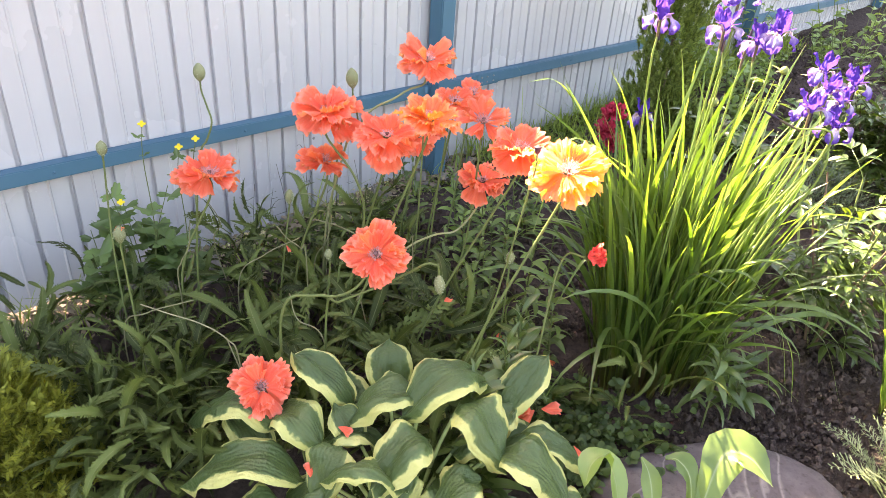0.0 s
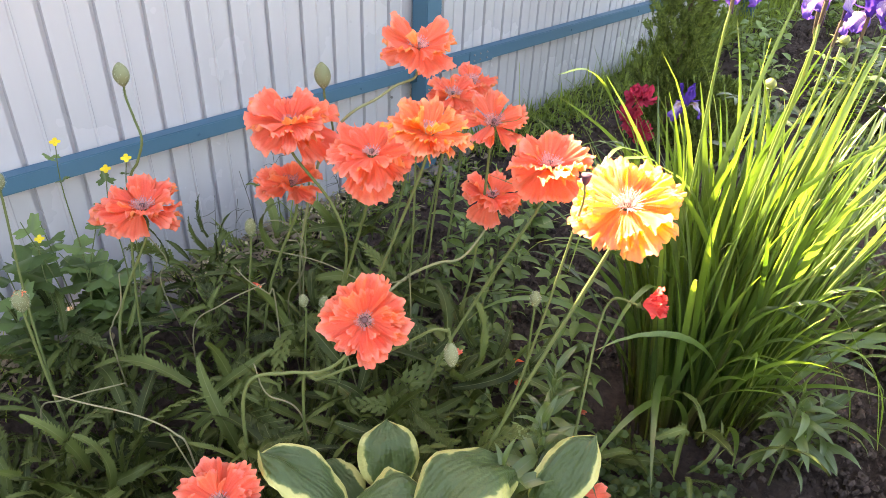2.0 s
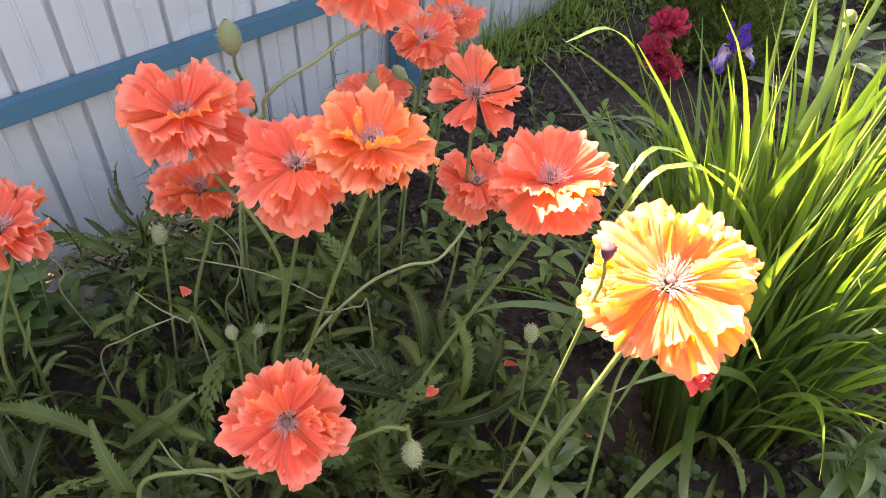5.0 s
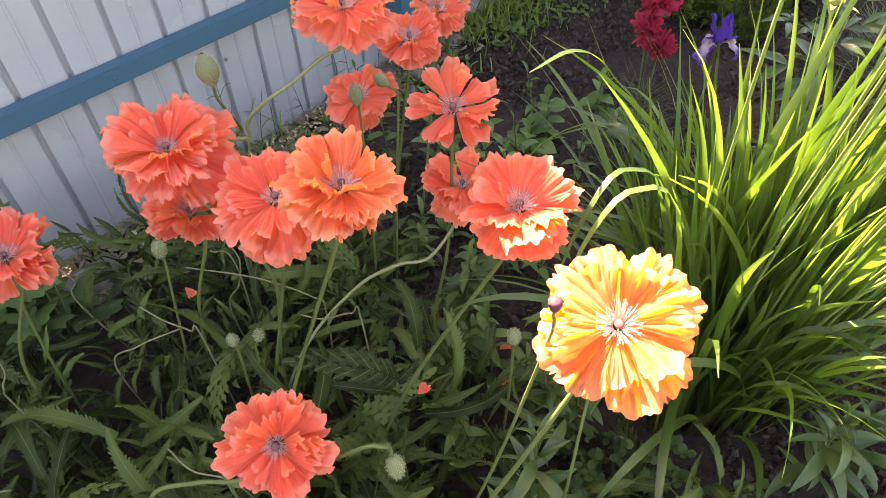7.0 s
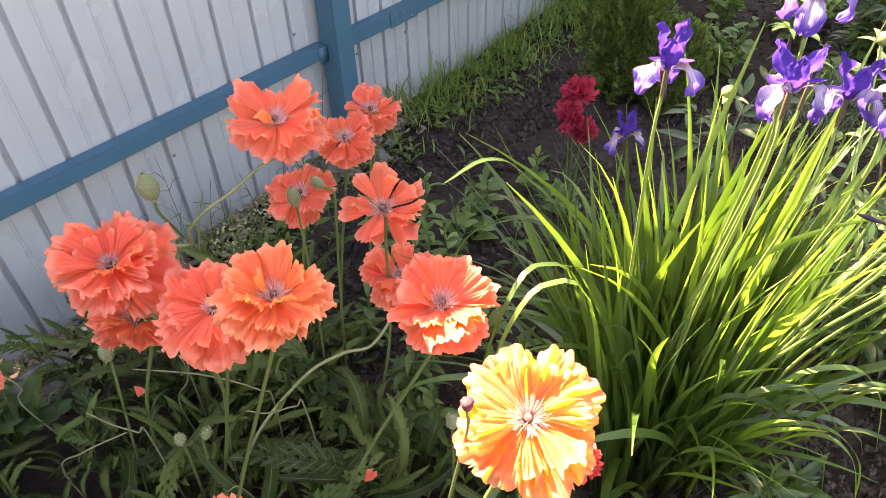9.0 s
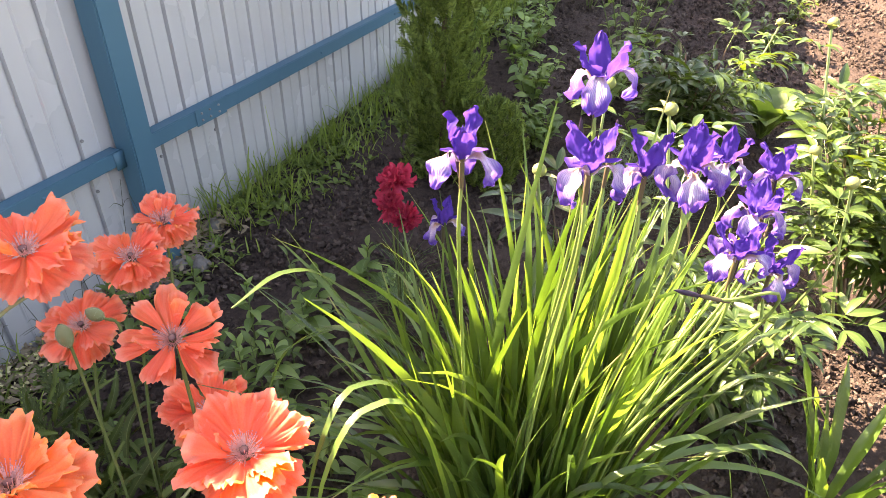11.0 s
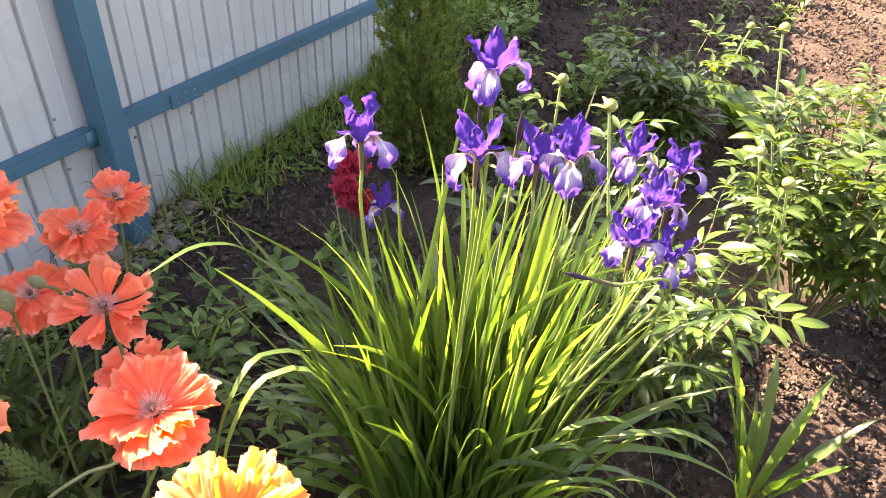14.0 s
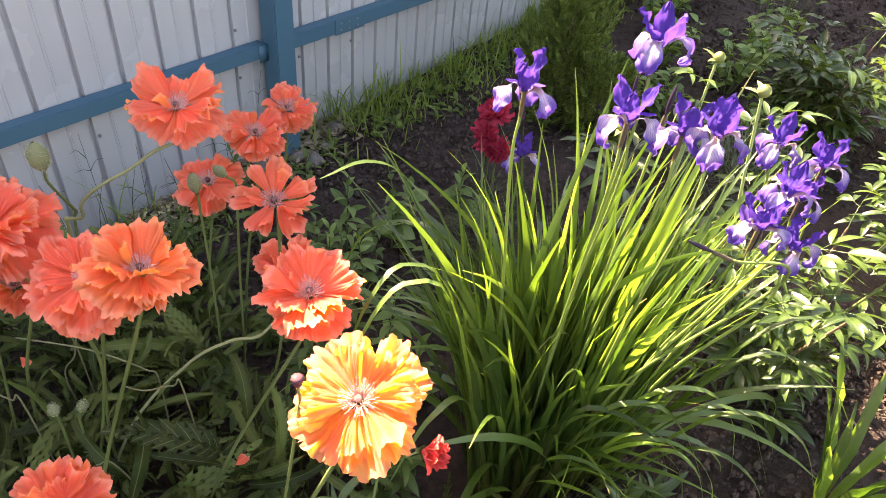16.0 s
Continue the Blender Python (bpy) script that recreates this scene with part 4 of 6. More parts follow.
def poppy_plant(x, y, count, seed, size=1.0):
    rng = random.Random(seed)
    ob = thing("poppy_plant", on_ground(x, y), "clump of grey-green feathery poppy leaves", "foliage", "poppy leaf clumps")
    for i in range(count):
        az = 2.4 * i + rng.uniform(-0.9, 0.9)
        r = rng.uniform(-0.05, 0.13)
        s = size * rng.uniform(0.40, 1.02)
        part("leaf", POPPY_LEAVES[rng.randrange(len(POPPY_LEAVES))], ob, aimed((r * math.cos(az), r * math.sin(az), rng.uniform(0, 0.26)), az, radians(rng.uniform(-50, 35)), radians(rng.uniform(-65, 65)), s))


PLANTS = [(-0.95, 1.35), (-0.80, 1.52), (-0.66, 1.38), (-0.52, 1.60), (-0.40, 1.36), (-0.28, 1.58), (-0.16, 1.36), (-0.04, 1.24), (-0.30, 1.20), (-0.52, 1.17), (-0.70, 1.14), (-0.40, 1.80), (-0.14, 1.72), (-0.60, 1.80), (0.06, 1.44), (-0.88, 1.16), (-0.22, 1.94), (0.02, 1.10), (-0.66, 1.00), (-0.52, 1.03), (0.46, 1.29)]
for k, (px_, py_) in enumerate(PLANTS):
    poppy_plant(px_, py_, 16 if px_ > 0.3 else 78 + k % 5, 300 + k, 0.66 if px_ < -0.48 and py_ > 1.33 else 0.90)


# ---- siberian iris clump ----
def iris_blade(rng, length, rise, bend, width, twist, roll=0.0, power=1.6):
    path = bent_path(rng, length, rise, bend, power, rng.uniform(-28, 28), 15, rng.uniform(-5, 5))
    v = np.linspace(0, 1, 15)
    w = width * 0.5 * np.minimum(1, ((1.015 - v) * 3.4) ** 0.85) * (0.70 + 0.30 * np.sin(np.pi * np.minimum(v * 0.9 + 0.05, 1)))
    b = Build()
    b.grid(leaf_blade(path, w, 0.22, 3, twist, roll=roll))
    return b


def build_iris_clump():
    rng = random.Random(42)
    cx, cy = 0.60, 1.57
    ob = thing("iris_clump", on_ground(cx, cy), "dense clump of long bright green sword-shaped iris leaves", "iris")
    inner = Build()
    for i in range(660):
        core = i >= 360
        a, r = rng.uniform(0, 6.283), math.sqrt(rng.random()) * (0.8 if core else 1.0)
        bx, by = 0.150 * r * math.cos(a), 0.105 * r * math.sin(a)
        az = a + rng.gauss(0, 1.0)
        front = max(0.0, -math.sin(az))
        lean = (rng.uniform(0, 9) + r * 7) * (1 - 0.5 * front)
        kind = rng.random() * (0.8 if core else 1.0)
        power = rng.uniform(1.1, 4.0)
        width = rng.uniform(0.0075, 0.0135) if core else rng.uniform(0.0085, 0.0170)
        if kind < 0.36:
            length, rise, bend, roll = rng.uniform(0.40, 0.82), 90 - lean, rng.uniform(0, 30), rng.gauss(0, 50)
        elif kind < 0.74:
            length, rise, bend, roll = rng.uniform(0.52, 0.84), 88 - lean, rng.uniform(45, 130), rng.gauss(0, 45)
        else:
            length, rise, bend, roll, power = rng.uniform(0.46, 0.74), 82 - lean, rng.uniform(95, 165), rng.gauss(0, 30), rng.uniform(1.0, 2.0)
        if core:
            rise, bend = 90 - lean * 0.6, rng.uniform(0, 28)
        if i < 50:
            # tall outer leaves on the fence side
            az, bx, by = 3.14 + rng.gauss(0, 0.6), rng.uniform(-0.15, -0.04), rng.uniform(-0.10, 0.08)
            length, rise, bend, roll = rng.uniform(0.60, 0.92), 90 - rng.uniform(0, 12), rng.uniform(0, 40), rng.gauss(0, 50)
        elif i < 125:
            # tall leaves among the flower stems, nodding at the tip
            az, bx, by = rng.gauss(0.2, 0.9), rng.uniform(-0.06, 0.15), rng.uniform(-0.05, 0.10)
            length, rise, bend, roll, power = rng.uniform(0.66, 0.95), 90 - rng.uniform(0, 15), rng.uniform(0, 55), rng.gauss(0, 45), rng.uniform(1.5, 4.5)
        elif i < 185:
            # crossing leaves that lean across the others
            az, bx, by = rng.uniform(0, 6.283), rng.uniform(-0.12, 0.13), rng.uniform(-0.09, 0.07)
            length, rise, bend, roll, power = rng.uniform(0.62, 0.90), rng.uniform(68, 90), rng.uniform(5, 70), rng.gauss(0, 60), rng.uniform(1.2, 4.0)
            width = rng.uniform(0.011, 0.016)
            if math.sin(az) < -0.2:
                rise, bend = rng.uniform(82, 90), rng.uniform(0, 22)
        if front > 0.25 and math.cos(az) > -0.2:
            bend *= 0.6
            length *= 0.8
        length *= (1 - 0.14 * front) * (rng.uniform(0.45, 0.9) if core else 1.0)
        b = iris_blade(rng, length, rise, bend, width, rng.uniform(-50, 50), roll, power)
        if core:
            inner.moved(b, aimed((bx, by, -0.01), az))
        else:
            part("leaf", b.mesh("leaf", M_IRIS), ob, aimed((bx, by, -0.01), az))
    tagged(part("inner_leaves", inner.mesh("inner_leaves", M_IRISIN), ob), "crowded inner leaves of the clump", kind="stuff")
    # long arching leaves that stand clear of the clump
    c = on_ground(cx, cy)
    for width, pts in (
        (0.0090, ((0.47, 1.55), (0.36, 1.45, 0.74), (0.282, 1.425, 0.852), (0.228, 1.375, 0.817), (0.190, 1.34, 0.69))),
        (0.0088, ((0.48, 1.53), (0.36, 1.41, 0.76), (0.285, 1.391, 0.850), (0.230, 1.355, 0.800), (0.200, 1.33, 0.67))),
        (0.0125, ((0.46, 1.58), (0.37, 1.585, 0.72), (0.285, 1.580, 0.880), (0.225, 1.530, 0.945), (0.166, 1.471, 0.954))),
        (0.0110, ((0.47, 1.58), (0.39, 1.585, 0.66), (0.325, 1.581, 0.79), (0.267, 1.628, 0.76), (0.192, 1.689, 0.68))),
        (0.015, ((0.47, 1.57), (0.36, 1.570, 0.70), (0.30, 1.568, 0.84), (0.236, 1.568, 0.978))),
        (0.014, ((0.46, 1.60), (0.375, 1.59, 0.68), (0.29, 1.595, 0.790), (0.218, 1.655, 0.715), (0.18, 1.69, 0.61))),
        (0.014, ((0.47, 1.53), (0.49, 1.535, 0.70), (0.52, 1.548, 0.90), (0.559, 1.561, 1.099))),
        (0.0105, ((0.72, 1.53), (0.88, 1.50, 0.58), (1.05, 1.49, 0.55), (1.18, 1.49, 0.40))),
        (0.0105, ((0.70, 1.50), (0.84, 1.44, 0.50), (0.98, 1.40, 0.50), (1.08, 1.37, 0.33))),
        (0.0105, ((0.70, 1.50), (0.80, 1.42, 0.43), (0.90, 1.36, 0.44), (0.99, 1.33, 0.27))),
        (0.0105, ((0.73, 1.54), (0.92, 1.53, 0.62), (1.10, 1.54, 0.62), (1.25, 1.55, 0.52))),
        (0.0105, ((0.66, 1.48), (0.72, 1.40, 0.45), (0.79, 1.35, 0.47), (0.85, 1.32, 0.29))),
        (0.0105, ((0.72, 1.56), (0.90, 1.58, 0.66), (1.06, 1.62, 0.70), (1.20, 1.66, 0.62))),
        (0.013, ((0.50, 1.50), (0.40, 1.42, 0.55), (0.33, 1.36, 0.60), (0.27, 1.31, 0.50))),
        (0.0110, ((0.56, 1.49), (0.575, 1.43, 0.50), (0.651, 1.42, 0.535), (0.757, 1.42, 0.435), (0.840, 1.42, 0.235))),
        (0.0110, ((0.60, 1.49), (0.615, 1.43, 0.50), (0.707, 1.42, 0.560), (0.798, 1.42, 0.465), (0.884, 1.42, 0.304))),
        (0.0100, ((0.59, 1.48), (0.600, 1.43, 0.42), (0.690, 1.42, 0.470), (0.811, 1.42, 0.370), (0.872, 1.42, 0.205))),
        (0.0100, ((0.64, 1.49), (0.680, 1.44, 0.52), (0.780, 1.43, 0.590), (0.880, 1.44, 0.490), (0.940, 1.44, 0.330))),
        (0.0105, ((0.54, 1.48), (0.545, 1.41, 0.40), (0.610, 1.38, 0.450), (0.700, 1.36, 0.360), (0.745, 1.35, 0.215))),
        (0.0105, ((0.62, 1.49), (0.660, 1.43, 0.42), (0.760, 1.40, 0.480), (0.860, 1.39, 0.380), (0.915, 1.39, 0.215))),
        (0.0105, ((0.68, 1.50), (0.76, 1.42, 0.52), (0.86, 1.40, 0.56), (0.94, 1.36, 0.42))),
    ):
        path = spline([on_ground(*q, -0.01) - c if len(q) == 2 else Vector(q) - c for q in pts], 18)
        v = np.linspace(0, 1, 18)
        w = width * 0.5 * np.minimum(1, (1.02 - v) ** 0.7 * 1.6)
        b = Build()
        b.grid(leaf_blade(path, w, 0.22, 3, rng.uniform(-25, 25)))
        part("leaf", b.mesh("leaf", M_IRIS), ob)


build_iris_clump()


def flat_petal(path, w, fold, across, ripple, rng, crinkle=0.0):
    """A petal along a path in the local x-z plane; fold cups it, ripple waves its rim, crinkle dents it all over."""
    t = np.gradient(path, axis=0)
    t /= np.linalg.norm(t, axis=1)[:, None]
    nor = np.stack([t[:, 2], t[:, 1] * 0, -t[:, 0]], 1)
    u, v = np.linspace(-1, 1, across), np.linspace(0, 1, len(path))
    ph = rng.uniform(0, 6)
    lift = fold * (np.abs(u) ** 1.7)[None, :] * w[:, None] + ripple * np.sin(v * 11 + ph)[:, None] * (np.sign(u) * np.abs(u) ** 2)[None, :] * np.sin(np.pi * v)[:, None]
    if crinkle:
        dent = np.array([[noise.noise(Vector((a * 2.6 + ph * 7, c * 7, ph))) for a in u] for c in v])
        lift = lift + crinkle * dent * v[:, None]
    return path[:, None] + (w[:, None] * u[None, :])[:, :, None] * np.array((0, 1, 0)) + lift[:, :, None] * nor[:, None]


def iris_fall(seed):
    rng = random.Random(seed)
    path = spline([(0.003, 0, -0.007), (0.010, 0, 0.001), (0.018, 0, 0.003), (0.025, 0, -0.003), (0.029, 0, -0.013), (0.030, 0, -0.023), (0.026 + rng.uniform(-0.007, 0.003), 0, -0.032)], 20)
    v = np.linspace(0, 1, 20)
    w = np.where(v < 0.42, 0.0036 + 0.002 * v, 0.0128 * np.sin(np.pi * np.clip((v - 0.37) / 0.645, 0, 1)) ** 0.6 + 0.0008)
    w *= 1 + 0.06 * np.sin(v * 31 + seed)
    b = Build()
    b.grid(flat_petal(path, w, rng.uniform(-0.4, 0.2), 13, 0.0052, rng, 0.009))
    return b.mesh("fall", M_FALL)


def iris_standard(seed):
    """Upright broad petal, ruffled and a little folded along its middle."""
    rng = random.Random(seed)
    path = spline([(0.002, 0, -0.006), (0.008, 0, 0.006), (0.013, 0, 0.019), (0.015 + rng.uniform(-0.002, 0.004), 0, 0.032), (0.015 + rng.uniform(-0.004, 0.008), 0, 0.043)], 14)
    v = np.linspace(0, 1, 14)
    w = 0.0108 * np.sin(np.pi * np.clip(0.05 + 0.94 * v ** 1.2, 0, 1)) ** 0.9
    w *= 1 + 0.10 * np.sin(v * 19 + seed)
    b = Build()
    b.grid(flat_petal(path, w, rng.uniform(-0.5, 0.1), 11, 0.0060, rng, 0.009))
    return b.mesh("standard", M_VIOLET)


def iris_arm():
    path = spline([(0.002, 0, -0.002), (0.010, 0, 0.007), (0.020, 0, 0.009), (0.028, 0, 0.013)], 9)
    b = Build()
    b.grid(flat_petal(path, 0.0048 * lance(9, 0.65, 0.6), -0.35, 5, 0.0, random.Random(1)))
    return b.mesh("style_arm", M_VIOLET)


FALLS, STANDARDS, ARM = [iris_fall(i) for i in range(6)], [iris_standard(i) for i in range(6)], iris_arm()


def spathe_mesh():
    b = Build()
    b.tube([(0, 0, -0.050), (0, 0, -0.035), (0, 0, -0.018), (0, 0, -0.004), (0, 0, 0.002)], [0.0018, 0.0025, 0.0029, 0.0028, 0.0022], 8)
    return b.mesh("spathe", M_SPATHE)


def closed_bud_mesh():
    b = Build()
    v = np.linspace(0, 1, 9)
    b.tube(np.stack([v * 0, v * 0, v * 0.046], 1), 0.0034 * np.sin(np.pi * np.clip(0.06 + 0.92 * v, 0, 1)) ** 0.8, 8)
    return b.mesh("bud", M_IRISBUD)


SPATHE, IRIS_BUD = spathe_mesh(), closed_bud_mesh()


def iris_bloom(at, root, spin, seed, size=1.0, lean=(0, 0, 1), bud=False, label=""):
    rng = random.Random(seed)
    base = on_ground(*root)
    ob = thing("iris_bud" if bud else "iris_bloom", base, label or ("closed dark violet iris bud on a tall stem" if bud else "violet-blue siberian iris flower with white-veined falls"), "iris", "iris flowers")
    c = Vector(at) - base
    lean = Vector(lean).normalized()
    mid = Vector((c.x * 0.38, c.y * 0.38, c.z * 0.5))
    b = Build()
    b.tube(spline([(0, 0, -0.02), mid, c - lean * 0.12, c - lean * 0.03], 22), np.linspace(0.0028, 0.0019, 22), 7)
    part("stem", b.mesh("stem", M_IRISSTEM), ob)
    if not bud and seed % 2:
        # a closed bud stands beside the open flower
        part("bud", IRIS_BUD, ob, turned(c - lean * 0.045 + Vector((0.006, 0.004, 0)), (rng.uniform(-0.3, 0.3), rng.uniform(-0.2, 0.2), 1)))
    size *= 1.02
    m = turned(c, lean, spin) @ Matrix.Diagonal((size, size, size, 1))
    part("spathe", SPATHE, ob, m)
    if bud:
        part("bud", IRIS_BUD, ob, m)
        return
    for i in range(3):
        a = i * 2.094 + rng.uniform(-0.15, 0.15)
        part("fall", FALLS[rng.randrange(6)], ob, m @ Matrix.Rotation(a, 4, "Z") @ Matrix.Rotation(rng.uniform(-0.35, 0.20), 4, "Y") @ Matrix.Rotation(rng.uniform(-0.3, 0.3), 4, "X"))
        part("style_arm", ARM, ob, m @ Matrix.Rotation(a, 4, "Z"))
        part("standard", STANDARDS[rng.randrange(6)], ob, m @ Matrix.Rotation(a + 1.047 + rng.uniform(-0.25, 0.25), 4, "Z") @ Matrix.Rotation(rng.uniform(-0.15, 0.28), 4, "Y") @ Matrix.Rotation(rng.uniform(-0.5, 0.5), 4, "Z"))


for i, (at, root, spin, size) in enumerate((
    ((0.406, 1.452, 1.106), (0.48, 1.58), 0.3, 1.0),
    ((0.553, 1.465, 1.162), (0.56, 1.56), 0.9, 1.02),
    ((0.515, 1.397, 1.104), (0.55, 1.54), 0.5, 1.0),
    ((0.593, 1.417, 1.078), (0.60, 1.55), 0.1, 0.95),
    ((0.605, 1.364, 1.106), (0.64, 1.53), 1.0, 0.98),
    ((0.788, 1.522, 1.009), (0.68, 1.58), 0.7, 0.95),
    ((0.848, 1.497, 0.992), (0.71, 1.57), 0.2, 0.95),
    ((0.763, 1.428, 0.991), (0.69, 1.55), 0.8, 0.98),
    ((0.727, 1.399, 0.958), (0.67, 1.53), 0.4, 1.0),
    ((0.787, 1.400, 0.925), (0.71, 1.54), 1.2, 0.95),
    ((0.812, 1.462, 0.962), (0.72, 1.55), 0.1, 0.85),
)):
    iris_bloom(at, root, spin, i + 1, size)
iris_bloom((0.611, 1.514, 1.045), (0.61, 1.58), 0.0, 11, 1.0, (0.05, 0, 1), True)
iris_bloom((0.545, 1.47, 1.080), (0.56, 1.57), 0.0, 12, 0.9, (-0.1, 0, 1), True)
iris_bloom((0.655, 1.36, 0.945), (0.65, 1.52), 0.0, 13, 0.9, (-0.8, 0, 0.35), True)
iris_bloom((0.500, 1.80, 0.800), (0.50, 1.86), 0.6, 14, 1.0, label="deep blue iris flower low in the bed")


# ---- hosta ----
def hosta_leaf(seed, path, width, roll):
    """Heart-shaped leaf along a path: puckered, folded along its rib, wavy at the rim."""
    rng = random.Random(seed)
    nv, nu = len(path), 15
    v = np.linspace(0, 1, nv)
    w = width * np.where(v < 0.36, np.sin(np.clip(v / 0.36, 0, 1) * np.pi / 2) ** 0.5, np.cos((v - 0.36) / 0.64 * np.pi / 2) ** 0.72) + 0.001
    g = leaf_blade(path, w, 0.30, nu, rng.uniform(-16, 16), width * 0.10, rng, roll)
    side, nor = sides(path)
    u = np.linspace(-1, 1, nu)
    for i in range(nv):
        for j in range(nu):
            puck = 0.0062 * noise.noise(Vector((u[j] * 6 + seed, v[i] * 13, seed))) * math.sin(math.pi * v[i])
            wave = 0.013 * noise.noise(Vector((u[j] * 1.6 + seed * 3, v[i] * 3.0, 5)))
            g[i, j] += nor[i] * (puck + wave - width * 0.42 * abs(u[j]) ** 2.6)
    b = Build()
    b.grid(g)
    return b.mesh("leaf", M_HOSTA)


# leaf base (x, y, z), leaf tip (x, y, z), half width, roll
HOSTA_TOP = (
    (-0.277, 1.022, 0.36, -0.483, 1.052, 0.30, 0.042, 0),
    (-0.140, 1.073, 0.38, -0.276, 1.106, 0.47, 0.036, 20),
    (-0.076, 1.121, 0.36, -0.087, 1.192, 0.46, 0.044, 0),
    (-0.041, 1.002, 0.42, 0.130, 1.135, 0.42, 0.052, 0),
    (-0.009, 1.070, 0.42, -0.160, 1.025, 0.36, 0.052, 0),
    (0.148, 1.075, 0.38, 0.246, 1.157, 0.48, 0.038, -30),
    (0.070, 1.033, 0.44, 0.163, 0.940, 0.36, 0.056, 0),
    (-0.188, 0.971, 0.36, -0.318, 1.062, 0.34, 0.042, 10),
    (-0.156, 0.975, 0.36, -0.184, 0.893, 0.28, 0.046, 0),
    (0.016, 0.970, 0.40, -0.088, 0.889, 0.32, 0.052, 0),
    (-0.215, 0.940, 0.30, -0.452, 0.920, 0.27, 0.052, 0),
    (0.146, 0.975, 0.38, 0.291, 0.920, 0.30, 0.056, 0),
)
HOSTA_LOW = (
    (0.185, 1.041, 0.34, 0.341, 1.033, 0.28, 0.036, 0),
    (0.116, 0.922, 0.36, 0.029, 0.862, 0.30, 0.050, 0),
    (-0.017, 0.899, 0.34, -0.179, 0.901, 0.34, 0.042, -15),
    (0.126, 1.045, 0.36, 0.186, 1.082, 0.40, 0.032, -20),
    (-0.116, 0.999, 0.34, -0.180, 1.046, 0.40, 0.030, 25),
    (0.146, 1.039, 0.33, 0.234, 1.086, 0.34, 0.032, -10),
    (-0.290, 0.974, 0.30, -0.415, 1.087, 0.33, 0.036, 20),
    (-0.094, 0.861, 0.33, -0.136, 0.808, 0.24, 0.050, 0),
    (0.129, 0.860, 0.33, 0.188, 0.829, 0.24, 0.050, 0),
    (0.249, 0.922, 0.30, 0.365, 0.896, 0.22, 0.046, 0),
    (-0.244, 0.879, 0.29, -0.356, 0.849, 0.22, 0.046, 0),
    (-0.130, 1.110, 0.30, -0.200, 1.190, 0.36, 0.040, 15),
    (0.060, 1.120, 0.30, 0.090, 1.190, 0.30, 0.040, 0),
    (-0.080, 1.030, 0.33, -0.210, 1.000, 0.31, 0.044, -10),
    (0.060, 1.000, 0.34, 0.160, 1.030, 0.31, 0.042, 10),
    (-0.040, 0.960, 0.33, -0.040, 0.860, 0.29, 0.046, 0),
    (0.040, 0.960, 0.31, 0.080, 0.870, 0.25, 0.048, 0),
    (-0.150, 0.940, 0.28, -0.270, 0.900, 0.22, 0.046, 0),
    (0.180, 0.930, 0.27, 0.270, 0.880, 0.20, 0.044, 0),
)


def build_hosta():
    base = on_ground(-0.03, 0.985)
    ob = thing("hosta", base, "large hosta with puckered green leaves edged in cream", "hosta")
    for i, (bx, by, bz, tx, ty, tz, wide, roll) in enumerate(HOSTA_TOP + HOSTA_LOW):
        a, c = Vector((bx, by, bz)) - base, Vector((tx, ty, tz)) - base
        arch = (c - a).length * (0.30 if tz <= bz else 0.16)
        path = spline([a, a.lerp(c, 0.35) + Vector((0, 0, arch)), a.lerp(c, 0.72) + Vector((0, 0, arch * 0.75)), c], 19)
        b = Build()
        b.tube(spline([(a.x * 0.12, a.y * 0.12, 0), (a.x * 0.55, a.y * 0.55, a.z * 0.62), a], 9), np.linspace(0.0050, 0.0034, 9), 6)
        stalk = part("leaf_stalk", b.mesh("leaf_stalk", M_PETIOLE), ob)
        part("leaf", hosta_leaf(i, path, wide * 1.12, roll), stalk)


build_hosta()
for i, (x, y, z) in enumerate(((0.038, 1.135, 0.432), (-0.16, 0.99, 0.395), (-0.20, 0.92, 0.33), (0.12, 1.05, 0.40))):
    fallen_petal(x, y, z, i, 0.030)
for i, (x, y, z) in enumerate(((0.238, 1.172, 0.315), (0.25, 1.165, 0.325), (0.225, 1.18, 0.318), (0.33, 1.14, 0.25), (0.20, 1.62, 0.22), (0.24, 1.58, 0.22), (0.17, 1.55, 0.24), (0.02, 1.38, 0.44), (0.30, 1.50, 0.21), (-0.42, 1.62, 0.42))):
    fallen_petal(x, y, z, i + 4, 0.045 if i < 3 else 0.026 if z > 0.4 else 0.034)


# ---- small leafy shoots ----
def shoot_leaf(length, width, rise, bend, mat, seed, fold=0.3, peak=0.42):
    rng = random.Random(seed)
    path = bent_path(rng, length, rise, bend, 1.3, rng.uniform(-10, 10), 8)
    b = Build()
    b.grid(leaf_blade(path, width * lance(8, peak), fold, 3))
    return b.mesh("leaf", mat)


SHOOT_LEAVES = [shoot_leaf(0.048 + 0.006 * i, 0.0088 + 0.001 * (i % 3), 25, 55 + 8 * i, M_SHOOT, i) for i in range(5)]
BRIGHT_LEAVES = [shoot_leaf(0.055 + 0.005 * i, 0.011 + 0.001 * (i % 3), 28, 45 + 8 * i, M_BED, 10 + i) for i in range(5)]
ROUND_LEAVES = [shoot_leaf(0.055 + 0.004 * i, 0.019 + 0.001 * i, 20, 40, M_BED, 20 + i, 0.2, 0.5) for i in range(4)]
LILY_LEAVES = [shoot_leaf(0.085 + 0.008 * i, 0.0078 + 0.0008 * i, 38, 50 + 14 * i, M_LILY, 40 + i, 0.35, 0.4) for i in range(5)]


